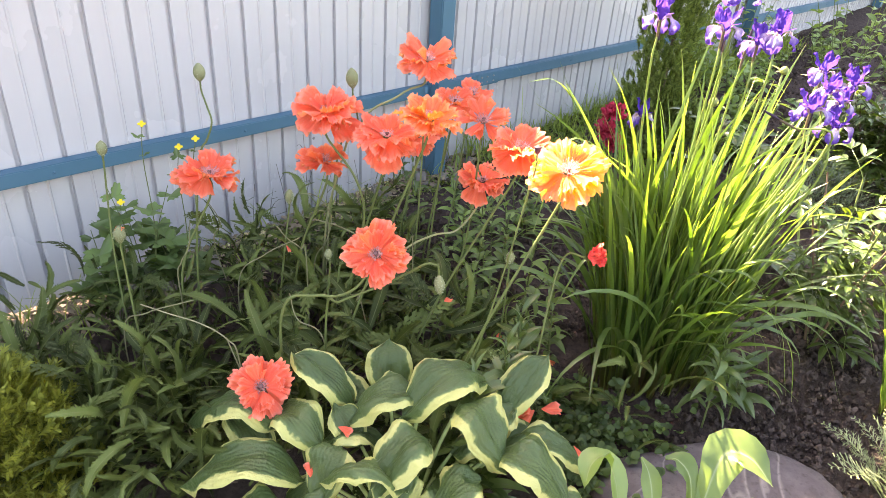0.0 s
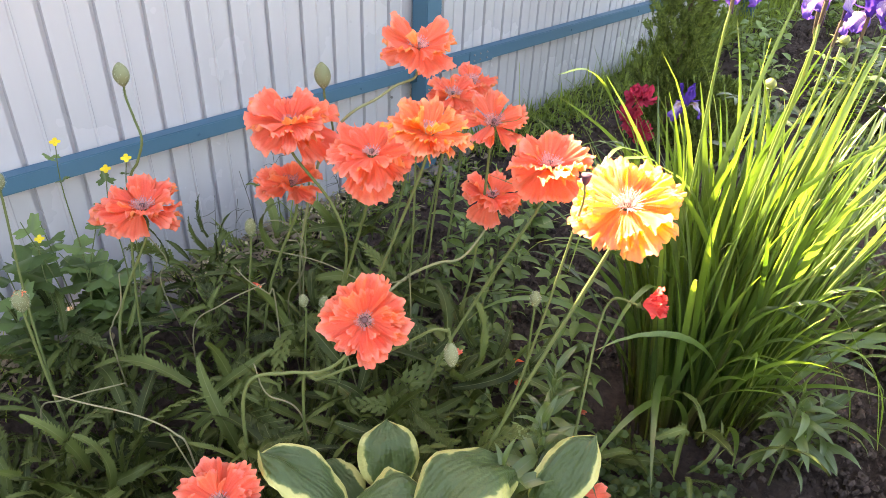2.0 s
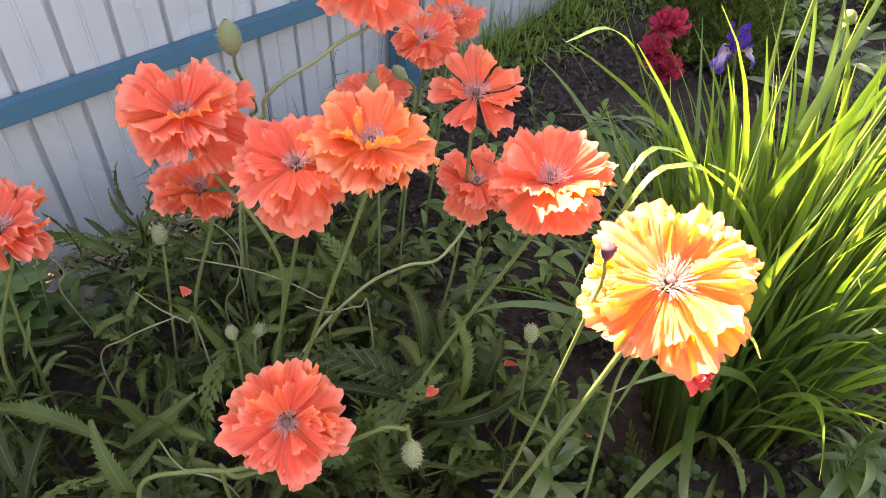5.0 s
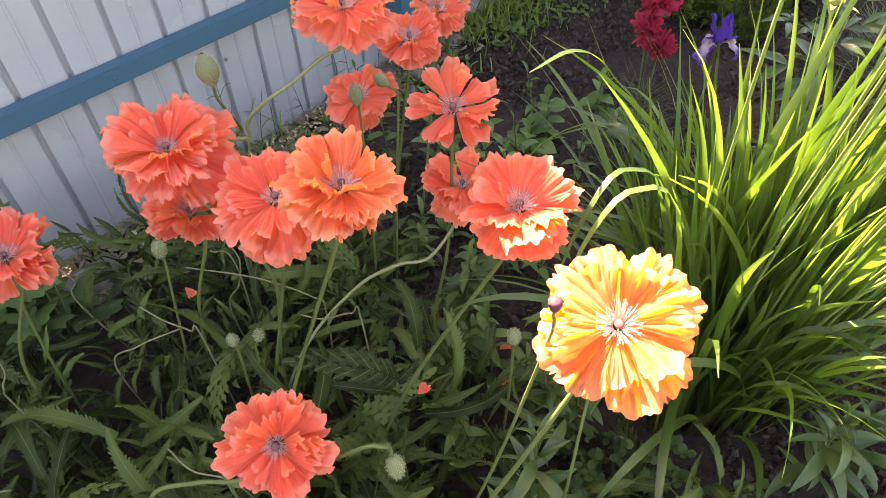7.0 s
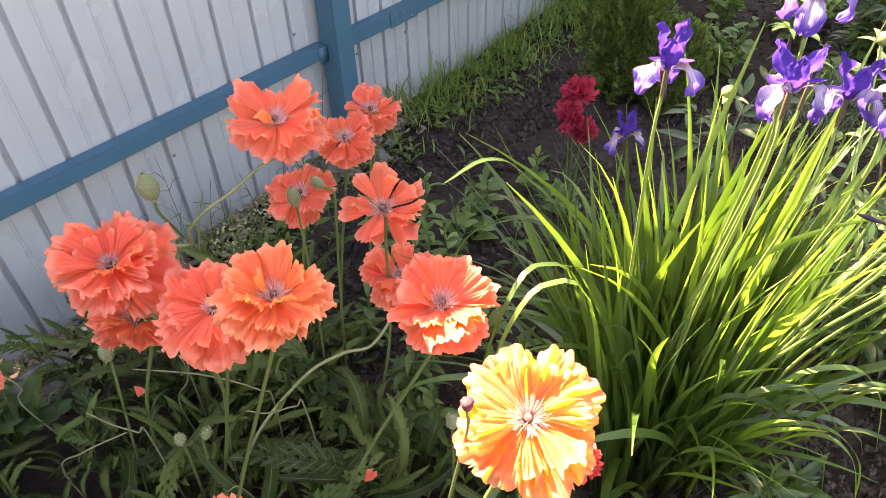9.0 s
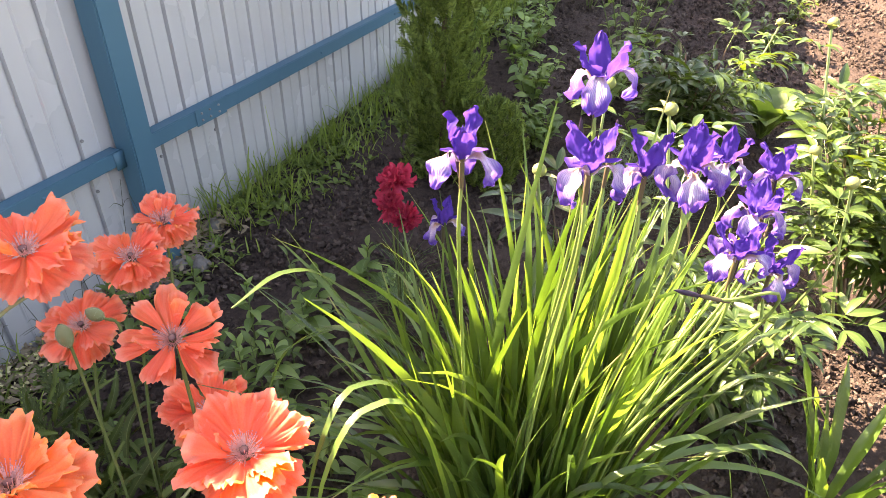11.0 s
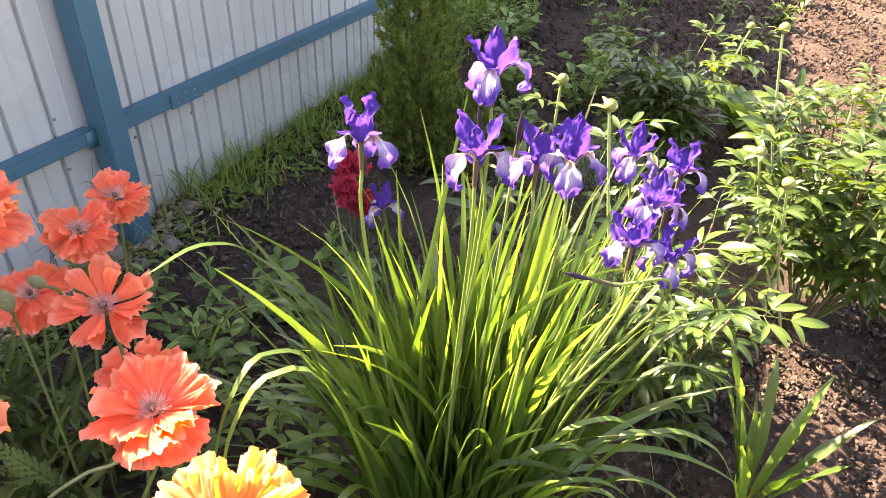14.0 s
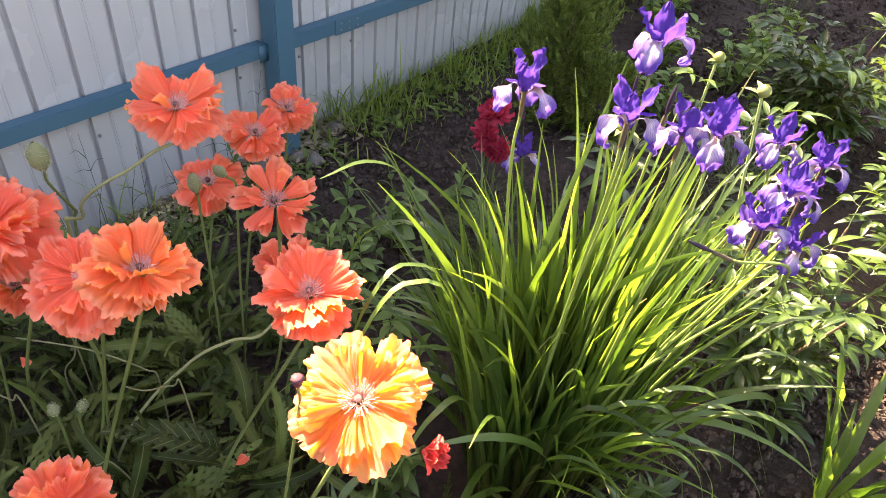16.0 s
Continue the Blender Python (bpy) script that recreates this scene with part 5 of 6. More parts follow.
def shoot(name, x, y, height, count, leaves, label, category, group, seed, lean=(0, 0), size=1.0, first=0.15, stem_mat=None):
    rng = random.Random(seed)
    base = on_ground(x, y)
    ob = thing(name, base, label, category, group)
    path = spline([(0, 0, -0.01), (lean[0] * 0.35, lean[1] * 0.35, height * 0.5), (lean[0], lean[1], height)], 12)
    b = Build()
    b.tube(path, np.linspace(0.0028, 0.0012, 12), 6)
    part("stem", b.mesh("stem", stem_mat or M_STEM), ob)
    for i in range(count):
        s = first + (1 - first) * (i / (count - 1)) ** 0.8
        q = path[min(11, int(s * 11))]
        tip = s > 0.86
        part("leaf", leaves[rng.randrange(len(leaves))], ob, aimed(q, 2.4 * i + rng.uniform(-0.4, 0.4), radians(rng.uniform(20, 60) if tip else rng.uniform(-12, 22)), radians(rng.uniform(-30, 30)), size * rng.uniform(0.75, 1.15) * (0.6 if tip else 1.0)))


rs = random.Random(8)
# phlox-like shoots behind and among the poppies
for i in range(20):
    x, y = rs.uniform(-0.12, 0.32), rs.uniform(1.38, 1.92)
    shoot("leafy_shoot", x, y, rs.uniform(0.16, 0.31), 20, SHOOT_LEAVES, "small green leafy perennial shoot", "shoot", "leafy shoots", 500 + i, (rs.uniform(-0.05, 0.05), rs.uniform(-0.05, 0.03)))
for i, (x, y) in enumerate(((0.10, 2.20), (0.02, 2.42), (0.16, 2.05), (0.30, 2.30), (0.24, 2.14), (-0.10, 2.28), (-0.24, 2.12), (0.36, 2.05), (0.05, 2.12), (-0.16, 2.44))):
    shoot("leafy_shoot", x, y, rs.uniform(0.16, 0.28), 15, SHOOT_LEAVES, "small green leafy perennial shoot", "shoot", "leafy shoots", 560 + i, (rs.uniform(-0.04, 0.04), 0))
for i, (x, y, h) in enumerate(((0.485, 2.47, 0.14), (0.33, 2.36, 0.16), (0.28, 2.28, 0.14), (0.55, 2.34, 0.12))):
    shoot("rounded_leaf_shoot", x, y, h, 12, ROUND_LEAVES, "upright shoot with dull rounded grey-green leaves", "shoot", "rounded-leaf shoots", 600 + i, (rs.uniform(-0.03, 0.03), 0), 1.15)
for i, (x, y, h) in enumerate(((0.03, 2.27, 0.24), (0.15, 2.26, 0.26), (0.12, 2.08, 0.24), (0.21, 2.05, 0.26), (0.06, 2.00, 0.24), (0.27, 1.86, 0.24), (0.33, 1.74, 0.22))):
    shoot("leafy_shoot", x, y, h, 18, BRIGHT_LEAVES, "upright shoot with fresh light green leaves", "shoot", "leafy shoots", 700 + i, (rs.uniform(-0.03, 0.03), 0))
# lilies with whorled glossy leaves
for i, (x, y, h) in enumerate(((0.16, 1.16, 0.39), (0.10, 1.10, 0.36), (0.20, 1.28, 0.38), (0.70, 1.36, 0.28), (0.78, 1.40, 0.20), (0.01, 1.06, 0.22), (0.13, 1.02, 0.20))):
    shoot("lily_shoot", x, y, h, 30, LILY_LEAVES, "lily shoot with glossy pointed leaves in whorls", "lily", "lily shoots", 640 + i, (rs.uniform(-0.02, 0.02), 0), 1.0, 0.3)


# ---- ground-cover rosettes between hosta and iris ----
def build_cover():
    rng = random.Random(21)
    src = Build()
    src.grid(leaf_blade(bent_path(rng, 0.026, 22, 45, 1.2, 0, 5), 0.010 * lance(5, 0.6), 0.15, 3))
    b = Build()
    for _ in range(480):
        x, y = rng.gauss(0.34, 0.10), rng.gauss(1.25, 0.08)
        base = on_ground(x, y, rng.uniform(0.01, 0.10))
        for i in range(rng.choice((4, 5, 7, 8))):
            b.moved(src, aimed(base, 0.9 * i + rng.random(), radians(rng.uniform(-30, 55)), rng.uniform(-0.8, 0.8), rng.uniform(0.35, 1.05)))
    tagged(new("ground_cover", b.mesh("ground_cover", M_COVER)), "low ground cover of small rounded green leaves", "ground cover", kind="stuff")


M_COVER = leaf_mat("cover_leaf", (0.022, 0.05, 0.014), (0.07, 0.11, 0.034), (0.18, 0.3, 0.05), 0.3, 0.5, stuff=True)
M_WEED = leaf_mat("weed_leaf", (0.036, 0.070, 0.016), (0.170, 0.235, 0.060), (0.28, 0.40, 0.05), 0.3, 0.55, stuff=True)
build_cover()


# ---- conifers ----
def spray_build(rng, length=0.05, wide=0.02, forks=5, thick=0.0015):
    """A flat thuja spray: a stalk with side twigs."""
    b = Build()
    m = max(5, forks + 2)
    path = bent_path(rng, length, 25, -30, 1.2, rng.uniform(-15, 15), m)
    b.grid(leaf_blade(path, np.linspace(1, 0.2, m) * thick, 0.3, 3))
    for i in range(forks):
        s = 0.2 + 0.7 * i / forks
        q = path[int(s * (m - 1))]
        for sg in (-1, 1):
            d = np.array((0.8, sg * 0.75, 0.25 + rng.uniform(-0.2, 0.4)))
            t = q + np.linspace(0, 1, 3)[:, None] * d * wide * (1.1 - 0.5 * s) * rng.uniform(0.8, 1.2)
            b.grid(leaf_blade(t, np.array((1, 1, 0.1)) * thick, 0.2, 3))
    return b


def conifer(name, x, y, height, radius, count, mat, label, seed, shape="column", size=1.0, spray=(0.05, 0.02, 5, 0.0015)):
    rng = random.Random(seed)
    base = on_ground(x, y)
    ob = thing(name, base, label, "conifer")
    t = Build()
    t.tube([(0, 0, -0.03), (0.004, 0, height * 0.3), (0, 0.003, height * (0.95 if shape == 'column' else 0.55))], [radius * 0.08, radius * 0.06, 0.003], 8)
    part("trunk", t.mesh("trunk", M_BARK), ob)
    kinds = [spray_build(rng, *spray) for _ in range(6)]
    crown = Build()
    for i in range(count):
        s = rng.random() ** (1.3 if shape == "column" else 1.0)
        z = height * (0.015 + 0.96 * s)
        if shape == "column":
            rad = radius * (math.sin(math.pi * min(1, 0.30 + 0.70 * s)) ** 0.6 * 0.9 + 0.08)
        else:
            rad = radius * math.sqrt(max(0.02, 1 - (2 * s * 0.94 - 0.9) ** 2))
        a = rng.uniform(0, 6.283)
        lump = 1 + 0.30 * noise.noise(Vector((math.cos(a) * 2.2, math.sin(a) * 2.2, z * 7 / max(height, 0.3)))) + 0.16 * noise.noise(Vector((math.cos(a) * 6, math.sin(a) * 6, z * 24)))
        if shape == "column":
            # boughs stand out, with shaded hollows between them
            hollow = noise.noise(Vector((math.cos(a) * 2.6, math.sin(a) * 2.6, z * 5.0)) + Vector((7, 3, 1)))
            lump *= 1.12 if hollow > 0.0 else 0.62
        r = rad * lump * (1 - 0.55 * rng.random() ** 2.2)
        up = rng.uniform(-0.5 if s < 0.08 else 0.2, 1.1) if shape == "column" else rng.uniform(0.2, 1.1)
        crown.moved(kinds[i % 6], aimed((r * math.cos(a), r * math.sin(a), z), a + rng.uniform(-0.5, 0.5), up, rng.uniform(-1.2, 1.2), size * rng.uniform(0.7, 1.25)))
    part("crown", crown.mesh("crown", mat), ob)


conifer("thuja", 0.885, 3.03, 1.65, 0.130, 4600, M_THUJA, "dark green columnar thuja beside the fence", 31, size=1.0, spray=(0.048, 0.017, 7, 0.0019))
conifer("young_thuja", 1.02, 2.88, 0.32, 0.11, 1100, M_THUJA, "low rounded young thuja at the foot of the tall one", 32, "ball", 0.8, (0.048, 0.017, 7, 0.0019))
conifer("golden_thuja", -0.855, 0.93, 0.39, 0.175, 3000, M_GOLD, "round golden-green dwarf thuja", 33, "ball", 0.85, (0.055, 0.017, 7, 0.0021))


# ---- stones ----
def stone(x, y, size, seed, label="rounded grey field stone half sunk in soil", mat=None, up=0.3):
    rng = random.Random(seed)
    b = blob(rng, size, 0.22, 9, 14)
    thing("stone", Matrix.Translation(on_ground(x, y, size[2] * up)) @ Matrix.Rotation(rng.uniform(0, 3), 4, "Z"), label, "stone", "stones", me=b.mesh("stone", mat or M_STONE))


for i, (x, y, s) in enumerate(((0.015, 2.70, 0.030), (-0.045, 2.715, 0.026), (-0.14, 2.66, 0.050), (0.075, 2.90, 0.032), (-0.06, 2.62, 0.022), (0.05, 2.78, 0.020), (0.24, 2.40, 0.018), (-0.28, 2.52, 0.04))):
    stone(x, y, (s * 1.25, s, s * 0.8), 90 + i)


def build_slab():
    """A large rounded boulder at the edge of the bed."""
    b = Build()
    seg, rings = 56, [(0.0, 1.0), (0.3, 1.0), (0.55, 0.98), (0.74, 0.93), (0.87, 0.80), (0.95, 0.58), (1.0, 0.28), (1.02, -0.05), (0.98, -0.4)]
    p = np.zeros((len(rings), seg, 3))
    for i, (r, h) in enumerate(rings):
        for j in range(seg):
            a = 2 * math.pi * j / seg
            d = Vector((math.cos(a), math.sin(a), 0))
            k = 1 + 0.13 * noise.noise(d * 1.3 + Vector((0, 0, 3.3))) + 0.03 * noise.noise(d * 5)
            lump = 0.010 * noise.noise(d * r * 2 + Vector((3, 1, 1))) + 0.003 * noise.noise(d * r * 9)
            p[i, j] = (0.300 * r * k * d.x, 0.175 * r * k * d.y, 0.078 * h + lump)
    b.grid(p, True)
    thing("boulder", Matrix.Translation(on_ground(0.68, 1.120, 0.0)) @ Matrix.Rotation(radians(4), 4, "Z"), "broad reddish-grey boulder edging the bed", "stone", me=b.mesh("boulder", M_SLAB))


build_slab()


# ---- pale broad-leaved plant and gladiolus ----
def broad_plant(name, x, y, specs, mat, label, category, length=0.16, width=0.035):
    base = on_ground(x, y)
    ob = thing(name, base, label, category)
    rng = random.Random(int(x * 100))
    for az, tilt, s, bend in specs:
        path = bent_path(rng, length, 72, bend, 1.6, rng.uniform(-10, 10), 12)
        b = Build()
        b.grid(leaf_blade(path, width * lance(12, 0.55, 0.7), 0.45, 7, rng.uniform(-20, 20), 0.004, rng))
        part("leaf", b.mesh("leaf", mat), ob, aimed((0.01 * math.cos(radians(az)), 0.01 * math.sin(radians(az)), 0), radians(az), radians(tilt), 0, s))


def build_pale_plant():
    base = on_ground(0.50, 0.93)
    ob = thing("pale_broadleaf", base, "sunlit pale green plant with broad curled leaves by the boulder", "plant")
    rng = random.Random(9)
    for wide, pts in (
        (0.032, ((0.40, 0.92, 0.22), (0.382, 0.965, 0.32), (0.358, 0.998, 0.366), (0.330, 0.985, 0.358), (0.318, 0.955, 0.325))),
        (0.019, ((0.46, 0.92, 0.20), (0.452, 0.955, 0.30), (0.443, 0.985, 0.345), (0.429, 1.009, 0.365))),
        (0.044, ((0.54, 0.94, 0.22), (0.565, 0.990, 0.32), (0.600, 1.035, 0.368), (0.650, 1.030, 0.362), (0.690, 1.000, 0.325))),
        (0.022, ((0.53, 0.95, 0.24), (0.525, 0.985, 0.335), (0.502, 1.010, 0.362), (0.478, 1.016, 0.360))),
        (0.030, ((0.56, 0.90, 0.20), (0.60, 0.915, 0.31), (0.64, 0.90, 0.345), (0.67, 0.87, 0.31))),
        (0.032, ((0.48, 0.89, 0.20), (0.45, 0.87, 0.29), (0.41, 0.84, 0.31), (0.38, 0.81, 0.26))),
        (0.034, ((0.52, 0.88, 0.20), (0.54, 0.84, 0.29), (0.56, 0.79, 0.30), (0.57, 0.75, 0.24))),
    ):
        path = spline([Vector((base.x + rng.uniform(-0.01, 0.01), base.y, base.z)) - base] + [Vector(q) - base for q in pts], 18)
        v = np.linspace(0, 1, 18)
        w = wide * (0.14 + 0.86 * np.clip((v - 0.2) / 0.4, 0, 1) ** 0.8) * np.minimum(1, (1.01 - v) * 3.2) ** 0.7
        b = Build()
        b.grid(leaf_blade(path, w, 0.40, 9, rng.uniform(-50, 50), 0.006, rng, rng.uniform(-25, 25)))
        part("leaf", b.mesh("leaf", M_PALE), ob)


build_pale_plant()
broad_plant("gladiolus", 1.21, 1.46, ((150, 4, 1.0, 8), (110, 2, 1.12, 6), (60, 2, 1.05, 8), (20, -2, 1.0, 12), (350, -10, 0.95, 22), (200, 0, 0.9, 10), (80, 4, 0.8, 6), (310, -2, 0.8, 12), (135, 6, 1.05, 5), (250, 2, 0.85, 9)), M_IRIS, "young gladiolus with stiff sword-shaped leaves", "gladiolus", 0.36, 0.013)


# ---- peonies ----
def peony_leaf(seed, size=0.09):
    """Twice-divided leaf: nine pointed leaflets on a forked stalk."""
    rng = random.Random(seed)
    b = Build()
    stalk = bent_path(rng, 0.13, 35, 25, 1.2, 0, 7)
    b.tube(stalk, np.linspace(0.0022, 0.0014, 7), 4)
    for k, (at, az) in enumerate(((6, 0), (4, 58), (4, -58))):
        root = stalk[at]
        d = np.array((math.cos(radians(az)), math.sin(radians(az)), 0.15))
        b.tube(root + np.linspace(0, 1, 4)[:, None] * d * 0.035, [0.0013] * 4, 3)
        hub = root + d * 0.035
        for a2 in (0, 44, -44):
            s = size * rng.uniform(0.8, 1.15) * (1.1 if a2 == 0 else 0.9)
            q = bent_path(rng, s, rng.uniform(0, 22), rng.uniform(25, 65), 1.3, rng.uniform(-15, 15), 8)
            g = leaf_blade(q, s * 0.135 * lance(8, 0.42), 0.35, 3)
            m = np.array(Matrix.Rotation(radians(az + a2 + rng.uniform(-8, 8)), 3, "Z") @ Matrix.Rotation(rng.uniform(-0.4, 0.4), 3, "X"))
            b.grid(g @ m.T + hub)
    return b.mesh("leaf", M_PEONY)


PEONY_LEAVES = [peony_leaf(i, 0.086 + 0.010 * (i % 3)) for i in range(7)]


def peony_bud_mesh():
    b = Build()
    v = np.linspace(0, 1, 9)
    b.tube(np.stack([v * 0, v * 0, v * 0.026], 1), 0.0135 * np.sin(np.pi * np.clip(0.05 + 0.92 * v, 0, 1)) ** 0.6, 14)
    rng = random.Random(3)
    for k in range(5):
        path = bent_path(rng, 0.045 if k < 2 else 0.022, 35 if k < 2 else 70, 50 if k < 2 else -40, 1.2, 0, 6)
        g = leaf_blade(path, (0.006 if k < 2 else 0.009) * lance(6, 0.4), 0.3, 3)
        m = np.array(Matrix.Rotation(k * 1.3, 3, "Z"))
        b.grid(g @ m.T)
    return b.mesh("bud", M_PEONYBUD)


M_PEONYBUD = plain_mat("peony_bud", (0.13, 0.17, 0.055), (0.26, 0.27, 0.12), 0.5, through_part=0.15, glow=(0.4, 0.5, 0.12))
PEONY_BUD = peony_bud_mesh()


def peony(x, y, height, spread, stems, leaves, seed, label, buds=(), low=0.18, leaf=1.0):
    rng = random.Random(seed)
    base = on_ground(x, y)
    ob = thing("peony_bush", base, label, "peony", "peony bushes")
    for i in range(stems):
        a = 6.283 * i / stems + rng.uniform(-0.3, 0.3)
        r = spread * rng.uniform(0.35, 0.75)
        h = height * rng.uniform(0.8, 1.0)
        path = spline([(0.02 * math.cos(a), 0.02 * math.sin(a), -0.01), (r * 0.45 * math.cos(a), r * 0.45 * math.sin(a), h * 0.45), (r * math.cos(a), r * math.sin(a), h)], 12)
        b = Build()
        b.tube(path, np.linspace(0.0045, 0.0025, 12), 6)
        part("stem", b.mesh("stem", M_BARK if i % 2 else M_STEM), ob)
        for k in range(leaves):
            s = low + (1 - low) * k / (leaves - 1)
            q = path[min(11, int(s * 11))]
            part("leaf", PEONY_LEAVES[rng.randrange(7)], ob, aimed(q, a + 2.4 * k + rng.uniform(-0.6, 0.6), radians(rng.uniform(-20, 25)), radians(rng.uniform(-25, 25)), leaf * rng.uniform(0.75, 1.1)))
    for at in buds:
        c = Vector(at) - base
        b = Build()
        b.tube(spline([(c.x * 0.3, c.y * 0.3, 0.05), (c.x * 0.75, c.y * 0.75, c.z * 0.6), c], 12), np.linspace(0.0042, 0.003, 12), 6)
        stem = part("stem", b.mesh("stem", M_PETIOLE), ob)
        part("bud", PEONY_BUD, stem, turned(c, (rng.uniform(-0.2, 0.2), rng.uniform(-0.2, 0.2), 1), rng.uniform(0, 6)), "closed green peony bud")
        for k in range(2):
            part("leaf", PEONY_LEAVES[k], stem, aimed(c - Vector((0, 0, 0.06 + 0.05 * k)), rng.uniform(0, 6), radians(10), 0, 0.55))


peony(1.75, 1.94, 0.62, 0.48, 19, 13, 1, "broad sunlit peony bush with glossy cut leaves", ((1.333, 1.764, 0.752), (1.413, 1.946, 0.726), (1.53, 2.12, 0.946), (1.75, 2.05, 0.80), (1.90, 2.10, 0.82)), low=0.47, leaf=0.72)
peony(1.15, 1.78, 0.50, 0.26, 9, 9, 2, "small peony shoots with narrow glossy leaves", ((0.955, 1.874, 0.905),), leaf=0.66)
peony(0.98, 2.16, 0.36, 0.14, 3, 3, 3, "small peony plant behind the irises", ((0.981, 2.136, 0.855), (0.704, 1.877, 0.815)))
peony(1.80, 2.88, 0.42, 0.28, 14, 9, 4, "lower peony bush further back in the bed", ((2.03, 2.8, 0.72),), leaf=0.8)
peony(2.35, 2.10, 0.66, 0.42, 13, 10, 5, "peony bush at the lawn side of the bed", ((2.30, 2.25, 0.88), (2.5, 2.3, 0.9)), leaf=0.76)


# ---- fern-leaved crimson peony ----
def crimson_flower_meshes():
    return [petal_build(310 + i, 15 + 3 * i, 0.12, 0.45, 0.1, 8, 7).mesh("petal", M_CRIMSON) for i in range(5)]


CRIMSON = crimson_flower_meshes()


def crimson_peony():
    base = on_ground(0.52, 2.18)
    ob = thing("fernleaf_peony", base, "crimson double peony with thread-like leaves", "peony")
    rng = random.Random(61)
    for at, s in (((0.500, 2.150, 0.690), 0.084), ((0.488, 2.140, 0.632), 0.076), ((0.522, 2.145, 0.592), 0.068)):
        c = Vector(at) - base
        b = Build()
        b.tube(spline([(0, 0, -0.01), (c.x * 0.5, c.y * 0.5, c.z * 0.5), c], 10), np.linspace(0.003, 0.002, 10), 6)
        stem = part("stem", b.mesh("stem", M_STEM), ob)
        for i in range(38):
            a = 2.4 * i + rng.uniform(-0.4, 0.4)
            e = 4 + 72 * i / 38 + rng.uniform(-22, 22)
            q = s * 0.5 * rng.uniform(0.65, 1.3)
            part("petal", CRIMSON[i % 5], stem, turned(c, (-0.1, -0.4, 0.9)) @ Matrix.Rotation(a, 4, "Z") @ Matrix.Rotation(radians(e - 12), 4, "X") @ Matrix.Diagonal((q, q, q, 1)))
    f = Build()
    for i in range(380):
        a, h = rng.uniform(0, 6.283), rng.uniform(0.04, 0.30)
        r = rng.uniform(0.0, 0.10)
        q = np.array((r * math.cos(a), r * math.sin(a), h))
        d = np.array((math.cos(a) + rng.gauss(0, 0.5), math.sin(a) + rng.gauss(0, 0.5), rng.uniform(0.1, 0.9)))
        d /= np.linalg.norm(d)
        t = q + np.linspace(0, 1, 3)[:, None] * d * rng.uniform(0.03, 0.07)
        f.grid(leaf_blade(t, np.array((1, 0.9, 0.1)) * 0.0009, 0.2, 2))
    part("foliage", f.mesh("foliage", M_COVER), ob, label="fine thread-like green leaves")


crimson_peony()


# ---- grass along the fence, lawn, far plants, litter ----
def grass_build(rng, length, count=5, wide=0.0022):
    path = bent_path(rng, length, rng.uniform(60, 88), rng.uniform(15, 90), 1.5, rng.uniform(-20, 20), count)
    g = leaf_blade(path, wide * np.linspace(1, 0.1, count) ** 0.6, 0.3, 2)
    return g


def build_fence_grass():
    rng = random.Random(17)
    b = Build()
    for i in range(7000):
        s = rng.uniform(-1.75, 3.6)
        dens = 0.18 if s < 0.15 else 1.0
        if rng.random() > dens or noise.noise(Vector((s * 5.5, 3, 0))) + rng.uniform(-0.5, 0.5) < -0.12:
            continue
        off = abs(rng.gauss(0.0, 0.11)) + 0.02
        if s > 0.4:
            off = abs(rng.gauss(0.07, 0.11)) + 0.02
        q = from_fence(s, off)
        tall = rng.uniform(0.03, 0.130) * (1.45 if noise.noise(Vector((s * 2.2, 0, 0))) > 0 else 0.8) * max(0.35, 1.2 - off * 2.2)
        if rng.random() < 0.05:
            tall *= 2.2
        g = grass_build(rng, tall, 5, rng.uniform(0.0014, 0.0042))
        m = np.array(aimed(q, rng.uniform(0, 6.283)))
        b.grid(g @ m[:3, :3].T + m[:3, 3])
    tagged(new("fence_grass", b.mesh("fence_grass", M_FENCE_GRASS)), "uneven tufts of green grass along the fence foot", "grass", kind="stuff")
    # broad weeds low in the grass
    w = Build()
    for i in range(520):
        s = rng.uniform(0.2, 3.2)
        q = from_fence(s, abs(rng.gauss(0.10, 0.08)) + 0.03, 0.005)
        for k in range(5):
            path = bent_path(rng, rng.uniform(0.02, 0.05), rng.uniform(20, 70), 60, 1.3, 0, 5)
            g = leaf_blade(path, rng.uniform(0.006, 0.012) * lance(5, 0.5), 0.2, 3)
            m = np.array(aimed(q, k * 1.25 + rng.random()))
            w.grid(g @ m[:3, :3].T + m[:3, 3])
    for i in range(230):
        q = from_fence(rng.uniform(-1.0, 0.1), abs(rng.gauss(0.09, 0.07)) + 0.03, 0.005)
        for k in range(5):
            path = bent_path(rng, rng.uniform(0.015, 0.045), rng.uniform(30, 80), 50, 1.3, 0, 5)
            g = leaf_blade(path, rng.uniform(0.003, 0.007) * lance(5, 0.5), 0.2, 3)
            m = np.array(aimed(q, k * 1.25 + rng.random()))
            w.grid(g @ m[:3, :3].T + m[:3, 3])
    tagged(new("weeds", w.mesh("weeds", M_WEED)), "low broad-leaved weeds among the fence grass", "weeds", kind="stuff")


build_fence_grass()


